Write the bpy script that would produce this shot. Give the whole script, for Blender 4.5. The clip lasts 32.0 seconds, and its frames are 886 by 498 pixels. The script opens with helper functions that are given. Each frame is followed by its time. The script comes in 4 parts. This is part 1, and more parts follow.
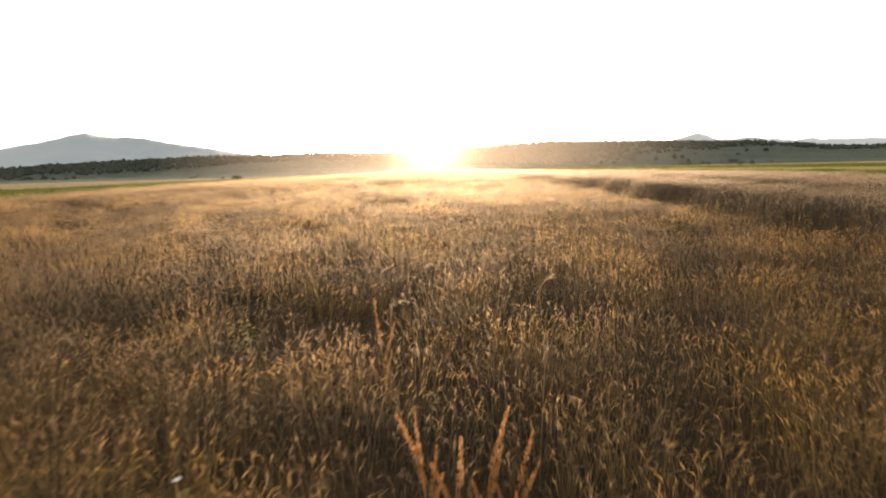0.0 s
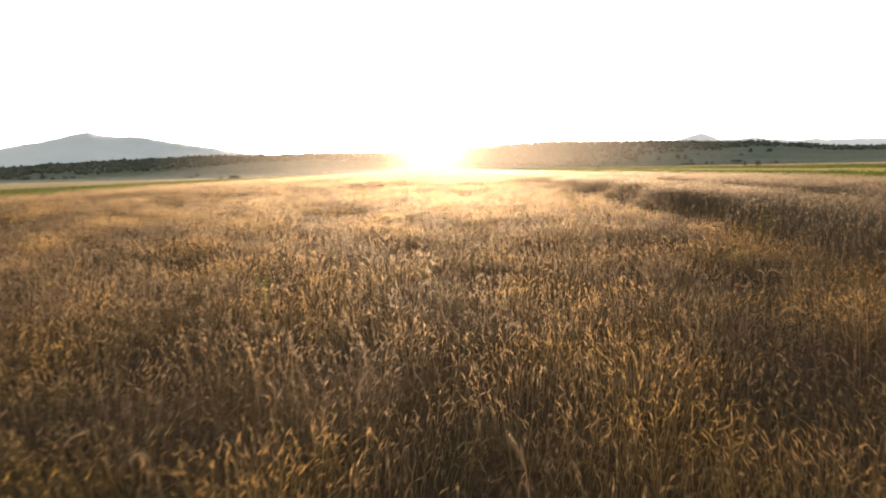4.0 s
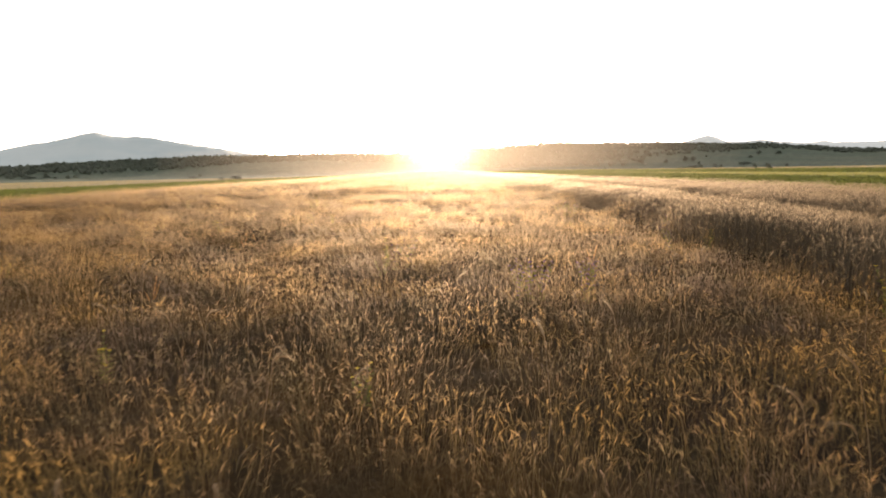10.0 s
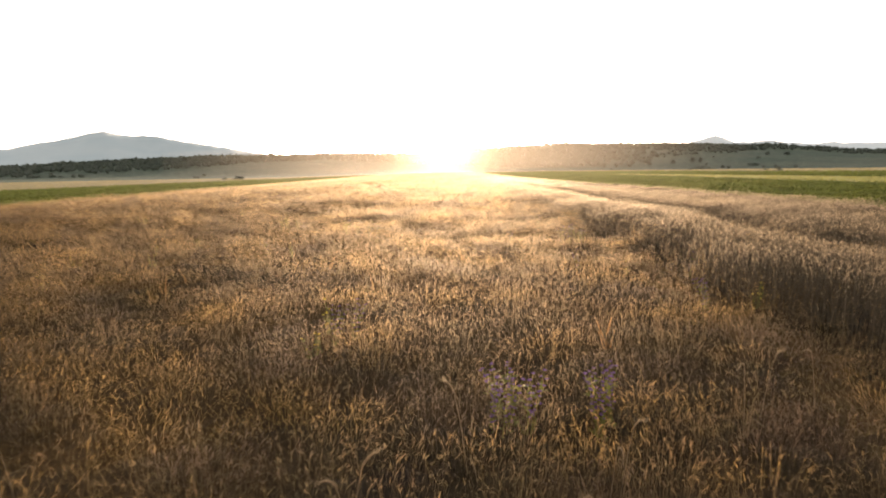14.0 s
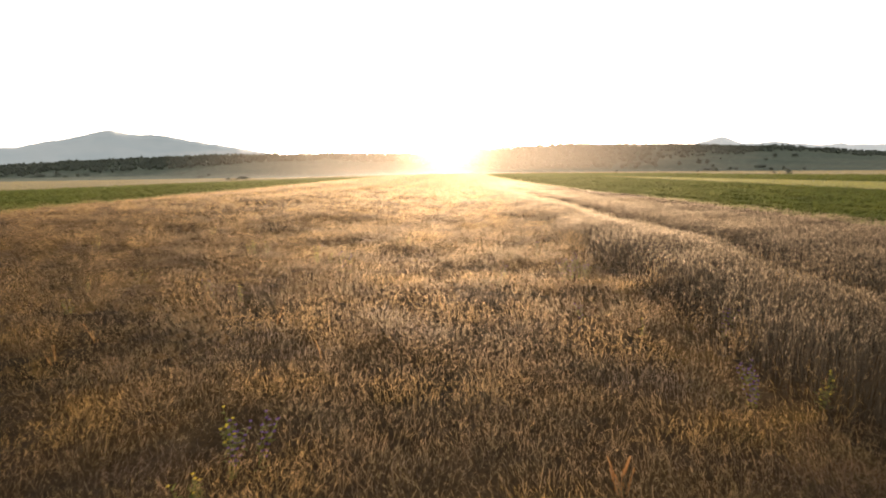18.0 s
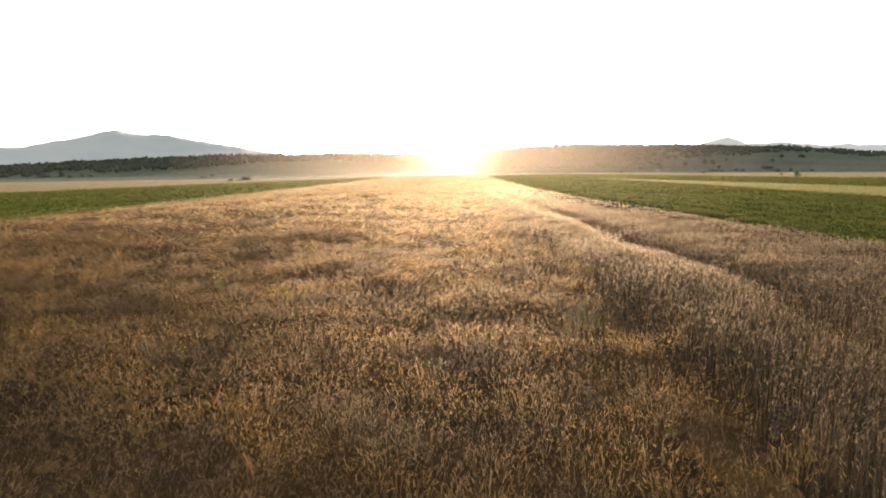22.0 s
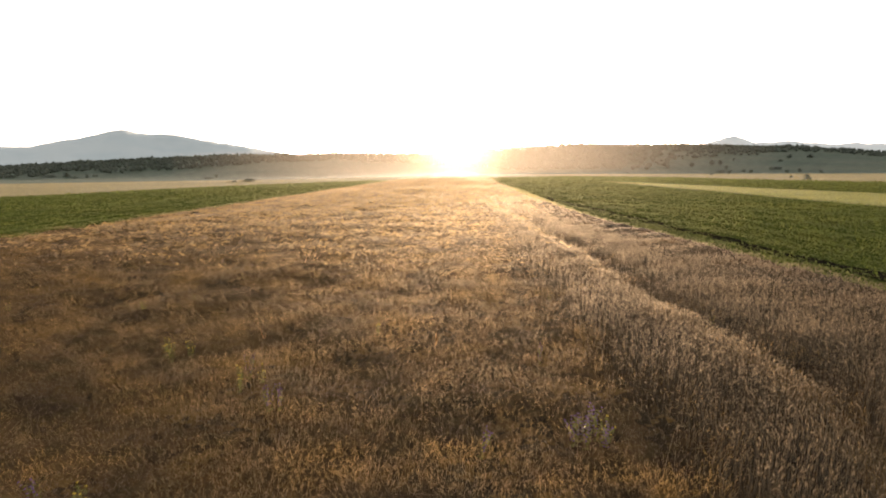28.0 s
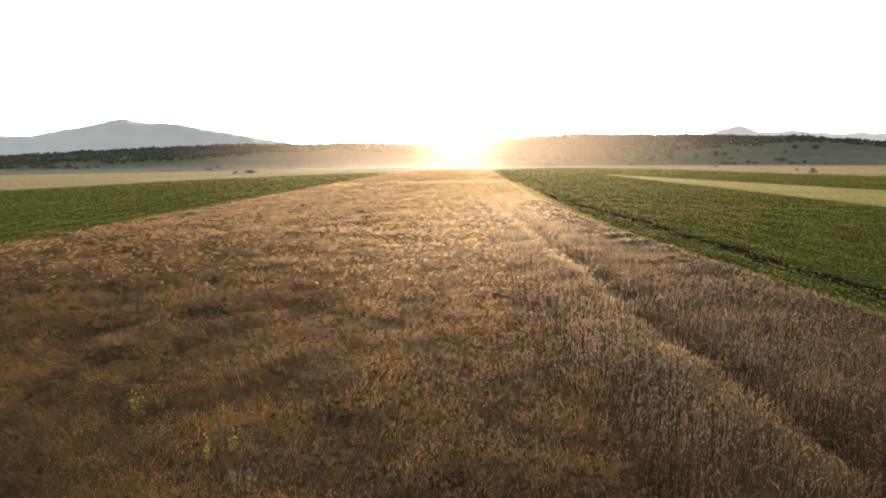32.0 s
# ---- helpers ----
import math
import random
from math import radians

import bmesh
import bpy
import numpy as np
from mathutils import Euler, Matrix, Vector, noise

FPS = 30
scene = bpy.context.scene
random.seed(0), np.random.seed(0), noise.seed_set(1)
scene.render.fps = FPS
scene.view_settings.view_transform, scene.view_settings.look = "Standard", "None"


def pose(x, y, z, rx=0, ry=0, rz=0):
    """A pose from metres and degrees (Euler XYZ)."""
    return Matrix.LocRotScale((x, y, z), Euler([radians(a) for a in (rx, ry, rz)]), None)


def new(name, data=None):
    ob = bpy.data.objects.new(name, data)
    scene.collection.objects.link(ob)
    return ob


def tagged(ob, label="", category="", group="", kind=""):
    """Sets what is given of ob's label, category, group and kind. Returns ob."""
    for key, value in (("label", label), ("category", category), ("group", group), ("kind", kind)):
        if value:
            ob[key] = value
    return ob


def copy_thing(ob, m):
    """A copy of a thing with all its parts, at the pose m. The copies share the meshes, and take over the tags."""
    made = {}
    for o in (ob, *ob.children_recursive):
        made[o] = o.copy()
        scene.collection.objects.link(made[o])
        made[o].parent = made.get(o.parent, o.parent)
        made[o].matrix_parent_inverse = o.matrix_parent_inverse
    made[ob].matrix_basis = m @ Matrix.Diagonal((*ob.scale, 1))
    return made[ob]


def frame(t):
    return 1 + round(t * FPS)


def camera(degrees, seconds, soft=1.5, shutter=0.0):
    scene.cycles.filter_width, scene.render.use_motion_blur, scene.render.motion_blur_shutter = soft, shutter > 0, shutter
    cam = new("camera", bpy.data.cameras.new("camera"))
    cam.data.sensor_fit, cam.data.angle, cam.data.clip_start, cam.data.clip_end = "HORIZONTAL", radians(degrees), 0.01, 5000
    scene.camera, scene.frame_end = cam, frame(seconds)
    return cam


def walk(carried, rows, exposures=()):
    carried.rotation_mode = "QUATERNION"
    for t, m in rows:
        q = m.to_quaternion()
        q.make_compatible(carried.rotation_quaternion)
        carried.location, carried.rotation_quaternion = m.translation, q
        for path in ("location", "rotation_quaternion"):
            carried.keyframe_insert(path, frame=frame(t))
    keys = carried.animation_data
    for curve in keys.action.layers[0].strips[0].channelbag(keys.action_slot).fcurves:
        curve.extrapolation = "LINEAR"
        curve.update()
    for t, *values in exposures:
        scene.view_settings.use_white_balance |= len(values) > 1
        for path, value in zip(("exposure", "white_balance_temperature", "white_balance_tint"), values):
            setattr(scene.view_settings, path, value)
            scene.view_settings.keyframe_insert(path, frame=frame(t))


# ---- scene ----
CAM_ROWS = [
    (0, -0.009, 0.013, 1.829, 80.28, 1.24, -0.00),
    (0.5, 0.102, 0.401, 1.831, 80.28, 1.24, 0.01),
    (1, 0.214, 0.788, 1.833, 80.28, 1.24, 0.02),
    (1.5, 0.324, 1.173, 1.835, 80.28, 1.23, 0.03),
    (2, 0.433, 1.553, 1.836, 80.28, 1.22, 0.06),
    (2.5, 0.541, 1.929, 1.837, 80.28, 1.20, 0.09),
    (3, 0.649, 2.299, 1.837, 80.28, 1.19, 0.12),
    (3.5, 0.756, 2.663, 1.837, 80.28, 1.17, 0.17),
    (5.5, 1.146, 3.970, 1.814, 80.32, 1.11, 0.32),
    (6, 1.234, 4.285, 1.815, 80.33, 1.08, 0.36),
    (6.5, 1.320, 4.599, 1.818, 80.33, 1.05, 0.41),
    (7, 1.404, 4.908, 1.823, 80.34, 1.03, 0.46),
    (7.5, 1.486, 5.212, 1.831, 80.35, 1.01, 0.52),
    (8, 1.564, 5.511, 1.843, 80.35, 0.99, 0.58),
    (8.5, 1.639, 5.804, 1.859, 80.36, 0.97, 0.64),
    (9, 1.709, 6.092, 1.879, 80.37, 0.95, 0.70),
    (9.5, 1.777, 6.378, 1.904, 80.38, 0.94, 0.76),
    (10, 1.841, 6.661, 1.933, 80.39, 0.92, 0.83),
    (10.5, 1.902, 6.941, 1.966, 80.40, 0.91, 0.90),
    (11, 1.961, 7.219, 2.002, 80.41, 0.88, 0.97),
    (11.5, 2.019, 7.493, 2.042, 80.41, 0.85, 1.04),
    (12, 2.077, 7.762, 2.087, 80.41, 0.83, 1.11),
    (12.5, 2.136, 8.027, 2.135, 80.41, 0.80, 1.18),
    (13, 2.195, 8.286, 2.187, 80.41, 0.78, 1.26),
    (13.5, 2.255, 8.541, 2.240, 80.40, 0.77, 1.34),
    (14, 2.314, 8.791, 2.293, 80.38, 0.76, 1.42),
    (14.5, 2.372, 9.036, 2.345, 80.36, 0.75, 1.49),
    (15, 2.429, 9.276, 2.397, 80.34, 0.74, 1.56),
    (15.5, 2.484, 9.513, 2.447, 80.32, 0.72, 1.64),
    (17.5, 2.680, 10.385, 2.625, 80.38, 0.56, 1.91),
    (18, 2.720, 10.591, 2.686, 80.38, 0.53, 1.97),
    (18.5, 2.758, 10.794, 2.749, 80.38, 0.50, 2.04),
    (19, 2.794, 10.997, 2.813, 80.38, 0.48, 2.09),
    (19.5, 2.830, 11.198, 2.877, 80.38, 0.47, 2.15),
    (20, 2.864, 11.397, 2.940, 80.37, 0.47, 2.20),
    (20.5, 2.896, 11.592, 3.001, 80.38, 0.47, 2.26),
    (21, 2.928, 11.783, 3.062, 80.38, 0.48, 2.31),
    (21.5, 2.960, 11.970, 3.124, 80.38, 0.48, 2.37),
    (22, 2.992, 12.154, 3.189, 80.38, 0.48, 2.42),
    (22.5, 3.024, 12.334, 3.257, 80.37, 0.48, 2.48),
    (23, 3.055, 12.511, 3.329, 80.36, 0.48, 2.54),
    (23.5, 3.085, 12.682, 3.405, 80.35, 0.49, 2.59),
    (24, 3.113, 12.849, 3.483, 80.34, 0.49, 2.64),
    (24.5, 3.140, 13.010, 3.562, 80.34, 0.50, 2.69),
    (25, 3.166, 13.167, 3.642, 80.34, 0.50, 2.73),
    (25.5, 3.190, 13.321, 3.723, 80.34, 0.50, 2.77),
    (27.5, 3.269, 13.880, 4.052, 80.36, 0.49, 2.94),
    (28, 3.291, 14.014, 4.148, 80.30, 0.49, 2.97),
    (28.5, 3.313, 14.146, 4.246, 80.22, 0.49, 3.00),
    (29, 3.336, 14.278, 4.348, 80.13, 0.49, 3.02),
    (29.5, 3.358, 14.408, 4.453, 80.01, 0.49, 3.05),
    (30, 3.379, 14.538, 4.560, 79.88, 0.50, 3.08),
    (30.5, 3.399, 14.667, 4.669, 79.73, 0.49, 3.12),
    (31, 3.419, 14.795, 4.779, 79.56, 0.49, 3.15),
    (31.5, 3.438, 14.922, 4.889, 79.39, 0.47, 3.20),
    (32, 3.457, 15.049, 4.999, 79.20, 0.45, 3.24),
]
cam = camera(80.0, 32.0, soft=2.0, shutter=0.8)
walk(cam, [(t, pose(x, y, z, rx, ry, rz)) for t, x, y, z, rx, ry, rz in CAM_ROWS], exposures=[(0.0, 2.2, 6750, 14), (1.5, 2.39, 6750, 14), (9.0, 2.36, 6750, 14), (20.0, 2.32, 6750, 14), (32.0, 2.30, 6750, 14)])

# ---- world and sun ----
SUN_AZ = radians(-1.2)      # from +y, positive to the right
SUN_EL = radians(2.9)
world = bpy.data.worlds.new("world")
scene.world = world
world.use_nodes = True
wn = world.node_tree
sky = wn.nodes.new("ShaderNodeTexSky")
sky.sky_type = "NISHITA"
sky.sun_disc = False
sky.sun_elevation = SUN_EL
sky.sun_rotation = SUN_AZ
sky.dust_density = 0.6
sky.air_density = 1.0
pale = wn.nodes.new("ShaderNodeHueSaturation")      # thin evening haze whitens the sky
pale.inputs["Saturation"].default_value = 0.35
wn.links.new(sky.outputs["Color"], pale.inputs["Color"])
wn.links.new(pale.outputs["Color"], wn.nodes["Background"].inputs["Color"])
wn.nodes["Background"].inputs["Strength"].default_value = 0.155
sun = new("sun", bpy.data.lights.new("sun", "SUN"))
sun.data.energy = 2.8
sun.data.angle = radians(1.5)      # low sun spread by the haze round it
sun.data.color = (1.0, 0.81, 0.60)
to_sun = Vector((math.sin(SUN_AZ) * math.cos(SUN_EL), math.cos(SUN_AZ) * math.cos(SUN_EL), math.sin(SUN_EL)))
sun.matrix_world = Matrix.Translation(to_sun * 60) @ to_sun.to_track_quat("Z", "Y").to_matrix().to_4x4()

# ---- materials ----
rng = np.random.default_rng(7)


def ramp(nt, stops):
    r = nt.nodes.new("ShaderNodeValToRGB")
    el = r.color_ramp.elements
    while len(el) < len(stops):
        el.new(0.5)
    for e, (p, c) in zip(el, stops):
        e.position, e.color = p, (*c, 1)
    return r


def noise_node(nt, scale, detail=3.0, stretch=(1, 1, 1)):
    geo = nt.nodes.new("ShaderNodeNewGeometry")
    mp = nt.nodes.new("ShaderNodeMapping")
    mp.inputs["Scale"].default_value = [scale * s for s in stretch]
    nz = nt.nodes.new("ShaderNodeTexNoise")
    nz.inputs["Scale"].default_value = 1.0
    nz.inputs["Detail"].default_value = detail
    nt.links.new(geo.outputs["Position"], mp.inputs["Vector"])
    nt.links.new(mp.outputs["Vector"], nz.inputs["Vector"])
    return nz


def mix_rgb(nt, fac, a, b, mode="MIX"):
    m = nt.nodes.new("ShaderNodeMix")
    m.data_type, m.blend_type = "RGBA", mode
    for v, s in ((fac, "Factor"), (a, "A"), (b, "B")):
        sock = [i for i in m.inputs if i.name == s and i.enabled][0]
        if isinstance(v, bpy.types.NodeSocket):
            nt.links.new(v, sock)
        elif isinstance(v, (int, float)):
            sock.default_value = v
        else:
            sock.default_value = (*v, 1)
    return [o for o in m.outputs if o.enabled][0]


def leafy(name, tones, patch_scale, patch_tones=None, translucent=0.4, gloss=0.12, rough=0.45, stretch=(1, 1, 1), patch_amount=0.5, onward=0.0):
    """Plant matter: tone by each piece's own chance and by patches over the ground, lets light through, slight gloss."""
    mat = bpy.data.materials.new(name)
    mat.use_nodes = True
    nt = mat.node_tree
    nt.nodes.clear()
    geo = nt.nodes.new("ShaderNodeNewGeometry")
    n = len(tones)
    r1 = ramp(nt, [(i / max(n - 1, 1), c) for i, c in enumerate(tones)])
    nt.links.new(geo.outputs["Random Per Island"], r1.inputs["Fac"])
    col = r1.outputs["Color"]
    if patch_tones:
        nz = noise_node(nt, patch_scale, 3.0, stretch)
        k = len(patch_tones)
        r2 = ramp(nt, [(0.385 + 0.23 * i / max(k - 1, 1), c) for i, c in enumerate(patch_tones)])
        nt.links.new(nz.outputs["Fac"], r2.inputs["Fac"])
        col = mix_rgb(nt, patch_amount, col, r2.outputs["Color"])
    fine = noise_node(nt, 60.0, 2.0)
    rf = ramp(nt, [(0.3, (0.75, 0.75, 0.75)), (0.7, (1.2, 1.2, 1.2))])
    nt.links.new(fine.outputs["Fac"], rf.inputs["Fac"])
    col = mix_rgb(nt, 1.0, col, rf.outputs["Color"], "MULTIPLY")
    dif = nt.nodes.new("ShaderNodeBsdfDiffuse")
    tra = nt.nodes.new("ShaderNodeBsdfTranslucent")
    glo = nt.nodes.new("ShaderNodeBsdfGlossy")
    glo.inputs["Roughness"].default_value = rough
    glo.inputs["Color"].default_value = (0.9, 0.8, 0.62, 1)
    m1 = nt.nodes.new("ShaderNodeMixShader")
    m1.inputs[0].default_value = translucent
    m2 = nt.nodes.new("ShaderNodeMixShader")
    lw = nt.nodes.new("ShaderNodeLayerWeight")       # sheen at a glancing angle
    lw.inputs["Blend"].default_value = 0.35
    mg = nt.nodes.new("ShaderNodeMath")
    mg.operation = "MULTIPLY"
    mg.inputs[1].default_value = gloss
    nt.links.new(lw.outputs["Facing"], mg.inputs[0])
    nt.links.new(mg.outputs[0], m2.inputs[0])
    out = nt.nodes.new("ShaderNodeOutputMaterial")
    nt.links.new(col, dif.inputs["Color"])
    nt.links.new(col, tra.inputs["Color"])
    nt.links.new(dif.outputs[0], m1.inputs[1])
    nt.links.new(tra.outputs[0], m1.inputs[2])
    nt.links.new(m1.outputs[0], m2.inputs[1])
    nt.links.new(glo.outputs[0], m2.inputs[2])
    fwd = nt.nodes.new("ShaderNodeBsdfRefraction")     # thin dry tissue passes light on; lobe strengthened to imitate glare near the sun
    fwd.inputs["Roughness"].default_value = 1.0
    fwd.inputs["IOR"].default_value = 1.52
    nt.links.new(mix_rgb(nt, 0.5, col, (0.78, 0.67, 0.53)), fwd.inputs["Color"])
    grain = nt.nodes.new("ShaderNodeCombineXYZ")       # fixed normal turned away from the sun, so all blades glow alike
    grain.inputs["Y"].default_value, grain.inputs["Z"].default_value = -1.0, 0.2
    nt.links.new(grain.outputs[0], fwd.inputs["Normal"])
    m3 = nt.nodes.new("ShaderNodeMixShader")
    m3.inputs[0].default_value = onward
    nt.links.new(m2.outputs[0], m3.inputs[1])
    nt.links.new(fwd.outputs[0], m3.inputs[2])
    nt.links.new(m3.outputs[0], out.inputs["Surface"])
    return mat


def earthy(name, tones, scale, fine_scale, bump=0.3, rough=0.9, stretch=(1, 1, 1), sheen=0.08):
    mat = bpy.data.materials.new(name)
    mat.use_nodes = True
    nt = mat.node_tree
    b = nt.nodes["Principled BSDF"]
    nz = noise_node(nt, scale, 4.0, stretch)
    r1 = ramp(nt, [(0.3 + 0.4 * i / (len(tones) - 1), c) for i, c in enumerate(tones)])
    nt.links.new(nz.outputs["Fac"], r1.inputs["Fac"])
    n2 = noise_node(nt, fine_scale, 4.0)
    r2 = ramp(nt, [(0.3, (0.6, 0.6, 0.6)), (0.7, (1.3, 1.3, 1.3))])
    nt.links.new(n2.outputs["Fac"], r2.inputs["Fac"])
    nt.links.new(mix_rgb(nt, 1.0, r1.outputs["Color"], r2.outputs["Color"], "MULTIPLY"), b.inputs["Base Color"])
    b.inputs["Roughness"].default_value = rough
    b.inputs["Specular IOR Level"].default_value = sheen
    bp = nt.nodes.new("ShaderNodeBump")
    bp.inputs["Strength"].default_value = bump
    bp.inputs["Distance"].default_value = 0.5 / fine_scale
    nt.links.new(n2.outputs["Fac"], bp.inputs["Height"])
    nt.links.new(bp.outputs["Normal"], b.inputs["Normal"])
    return mat


STRAW = [(0.27, 0.158, 0.072), (0.34, 0.208, 0.103), (0.40, 0.258, 0.138), (0.31, 0.180, 0.080)]
PATCH = [(0.13, 0.082, 0.060), (0.24, 0.172, 0.070), (0.33, 0.192, 0.094), (0.45, 0.268, 0.094), (0.58, 0.328, 0.088)]
# same straw three times; last number sets the imitated glare by distance
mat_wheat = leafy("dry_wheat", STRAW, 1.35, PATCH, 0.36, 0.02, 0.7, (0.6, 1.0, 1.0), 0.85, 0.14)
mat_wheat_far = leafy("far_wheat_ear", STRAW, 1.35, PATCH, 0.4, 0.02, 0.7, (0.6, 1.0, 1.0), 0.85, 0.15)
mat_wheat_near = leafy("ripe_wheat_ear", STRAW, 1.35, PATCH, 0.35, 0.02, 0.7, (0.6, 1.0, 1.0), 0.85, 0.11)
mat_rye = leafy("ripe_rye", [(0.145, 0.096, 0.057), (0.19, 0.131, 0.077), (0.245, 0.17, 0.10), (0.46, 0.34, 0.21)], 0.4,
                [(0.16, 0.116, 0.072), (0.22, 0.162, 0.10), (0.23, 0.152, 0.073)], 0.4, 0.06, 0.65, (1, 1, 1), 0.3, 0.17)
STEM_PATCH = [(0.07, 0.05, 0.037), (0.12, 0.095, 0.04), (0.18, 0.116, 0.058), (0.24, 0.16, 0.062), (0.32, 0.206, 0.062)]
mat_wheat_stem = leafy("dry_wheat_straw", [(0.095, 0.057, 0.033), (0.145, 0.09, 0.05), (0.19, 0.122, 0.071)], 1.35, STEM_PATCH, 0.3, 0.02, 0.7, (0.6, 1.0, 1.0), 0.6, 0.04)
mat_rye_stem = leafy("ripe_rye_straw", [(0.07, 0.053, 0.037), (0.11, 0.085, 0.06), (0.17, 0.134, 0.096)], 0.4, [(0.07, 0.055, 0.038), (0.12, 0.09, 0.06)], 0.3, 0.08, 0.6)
# near-black straw tones: the shade between stalks is put into the colour
mat_shaded_straw = earthy("wheat_thatch", [(0.026, 0.017, 0.010), (0.039, 0.027, 0.013), (0.052, 0.032, 0.015), (0.064, 0.038, 0.015), (0.085, 0.046, 0.016)], 0.8, 30.0, 1.0, 1.0, (0.6, 1.0, 1.0))
mat_soil = earthy("field_soil", [(0.10, 0.07, 0.045), (0.15, 0.11, 0.07), (0.19, 0.14, 0.09)], 0.12, 6.0, 0.6)
mat_green = leafy("crop_leaf", [(0.082, 0.094, 0.015), (0.095, 0.107, 0.017), (0.106, 0.116, 0.019), (0.088, 0.10, 0.016)], 0.12,
                  [(0.07, 0.105, 0.016), (0.125, 0.162, 0.022), (0.18, 0.185, 0.03)], 0.5, 0.06, 0.5, (1, 1, 1), 0.35, 0.04)
mat_margin = leafy("field_margin_leaf", [(0.13, 0.13, 0.022), (0.18, 0.17, 0.03), (0.23, 0.205, 0.04)], 0.3, [(0.12, 0.13, 0.02), (0.22, 0.19, 0.035)], 0.45, 0.05, 0.5, (1, 1, 1), 0.5, 0.06)
mat_strip = leafy("mown_meadow_grass", [(0.175, 0.175, 0.028), (0.23, 0.215, 0.036), (0.26, 0.225, 0.046)], 0.1,
                  [(0.21, 0.22, 0.035), (0.32, 0.27, 0.05)], 0.4, 0.05, 0.5, (1, 1, 1), 0.5, 0.1)
mat_stubble = leafy("straw_stubble", [(0.26, 0.195, 0.075), (0.32, 0.24, 0.097), (0.36, 0.268, 0.115)], 0.03,
                    [(0.27, 0.225, 0.09), (0.37, 0.285, 0.13), (0.34, 0.24, 0.105)], 0.4, 0.08, 0.45, (1, 3, 1))
mat_meadow = earthy("hill_meadow", [(0.06, 0.08, 0.05), (0.08, 0.094, 0.06), (0.10, 0.104, 0.064)], 0.012, 0.25, 0.5)
# leaf tones raised and greyed: haze over the far woods put into the colour
mat_forest = leafy("forest_leaf", [(0.108, 0.115, 0.095), (0.12, 0.126, 0.10), (0.13, 0.135, 0.106), (0.112, 0.116, 0.094)], 0.01,
                   [(0.10, 0.112, 0.09), (0.12, 0.13, 0.098)], 0.3, 0.0, 0.5)
mat_bark = earthy("tree_bark", [(0.045, 0.034, 0.025), (0.07, 0.055, 0.042)], 2.0, 20.0, 0.7)
mat_dock = leafy("rusty_dock_seed", [(0.42, 0.19, 0.06), (0.52, 0.26, 0.085), (0.58, 0.33, 0.12)], 1, None, 0.55, 0.06, 0.5)
mat_weed = leafy("green_weed_leaf", [(0.12, 0.13, 0.03), (0.17, 0.17, 0.042), (0.22, 0.205, 0.055)], 1, None, 0.5, 0.06, 0.4)
mat_violet = leafy("violet_petal", [(0.11, 0.055, 0.18), (0.16, 0.08, 0.25), (0.19, 0.10, 0.24)], 1, None, 0.4, 0.04, 0.5)
mat_white = leafy("white_petal", [(0.75, 0.74, 0.72), (0.8, 0.79, 0.78)], 1, None, 0.35, 0.04, 0.5)
mat_yellow = leafy("yellow_petal", [(0.75, 0.52, 0.04), (0.8, 0.6, 0.06)], 1, None, 0.35, 0.04, 0.5)


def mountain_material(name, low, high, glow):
    """Far ridge dissolved in evening air: a plain backdrop, its haze put in as emission."""
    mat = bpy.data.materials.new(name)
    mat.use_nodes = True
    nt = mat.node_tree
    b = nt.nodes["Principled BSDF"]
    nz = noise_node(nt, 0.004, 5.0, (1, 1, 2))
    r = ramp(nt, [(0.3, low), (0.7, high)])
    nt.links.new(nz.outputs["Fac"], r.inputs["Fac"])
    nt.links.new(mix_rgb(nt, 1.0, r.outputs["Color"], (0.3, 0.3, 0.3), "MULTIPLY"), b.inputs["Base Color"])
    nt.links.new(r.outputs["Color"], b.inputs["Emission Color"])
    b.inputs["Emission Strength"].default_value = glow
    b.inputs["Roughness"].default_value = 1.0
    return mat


# ---- mesh helpers ----
def bulk(name, verts, faces, mat, smooth=False, parent=None):
    """One mesh object from arrays of vertices and of equal-sided faces."""
    verts = np.ascontiguousarray(verts, dtype=np.float32).reshape(-1, 3)
    faces = np.ascontiguousarray(faces, dtype=np.int32)
    n, k = faces.shape
    me = bpy.data.meshes.new(name)
    me.vertices.add(len(verts))
    me.vertices.foreach_set("co", verts.ravel())
    me.loops.add(n * k)
    me.loops.foreach_set("vertex_index", faces.ravel())
    me.polygons.add(n)
    me.polygons.foreach_set("loop_start", np.arange(0, n * k, k, dtype=np.int32))
    me.polygons.foreach_set("use_smooth", np.full(n, smooth))
    me.update(calc_edges=True)
    me.materials.append(mat)
    ob = new(name, me)
    if parent:
        ob.parent = parent
    return ob


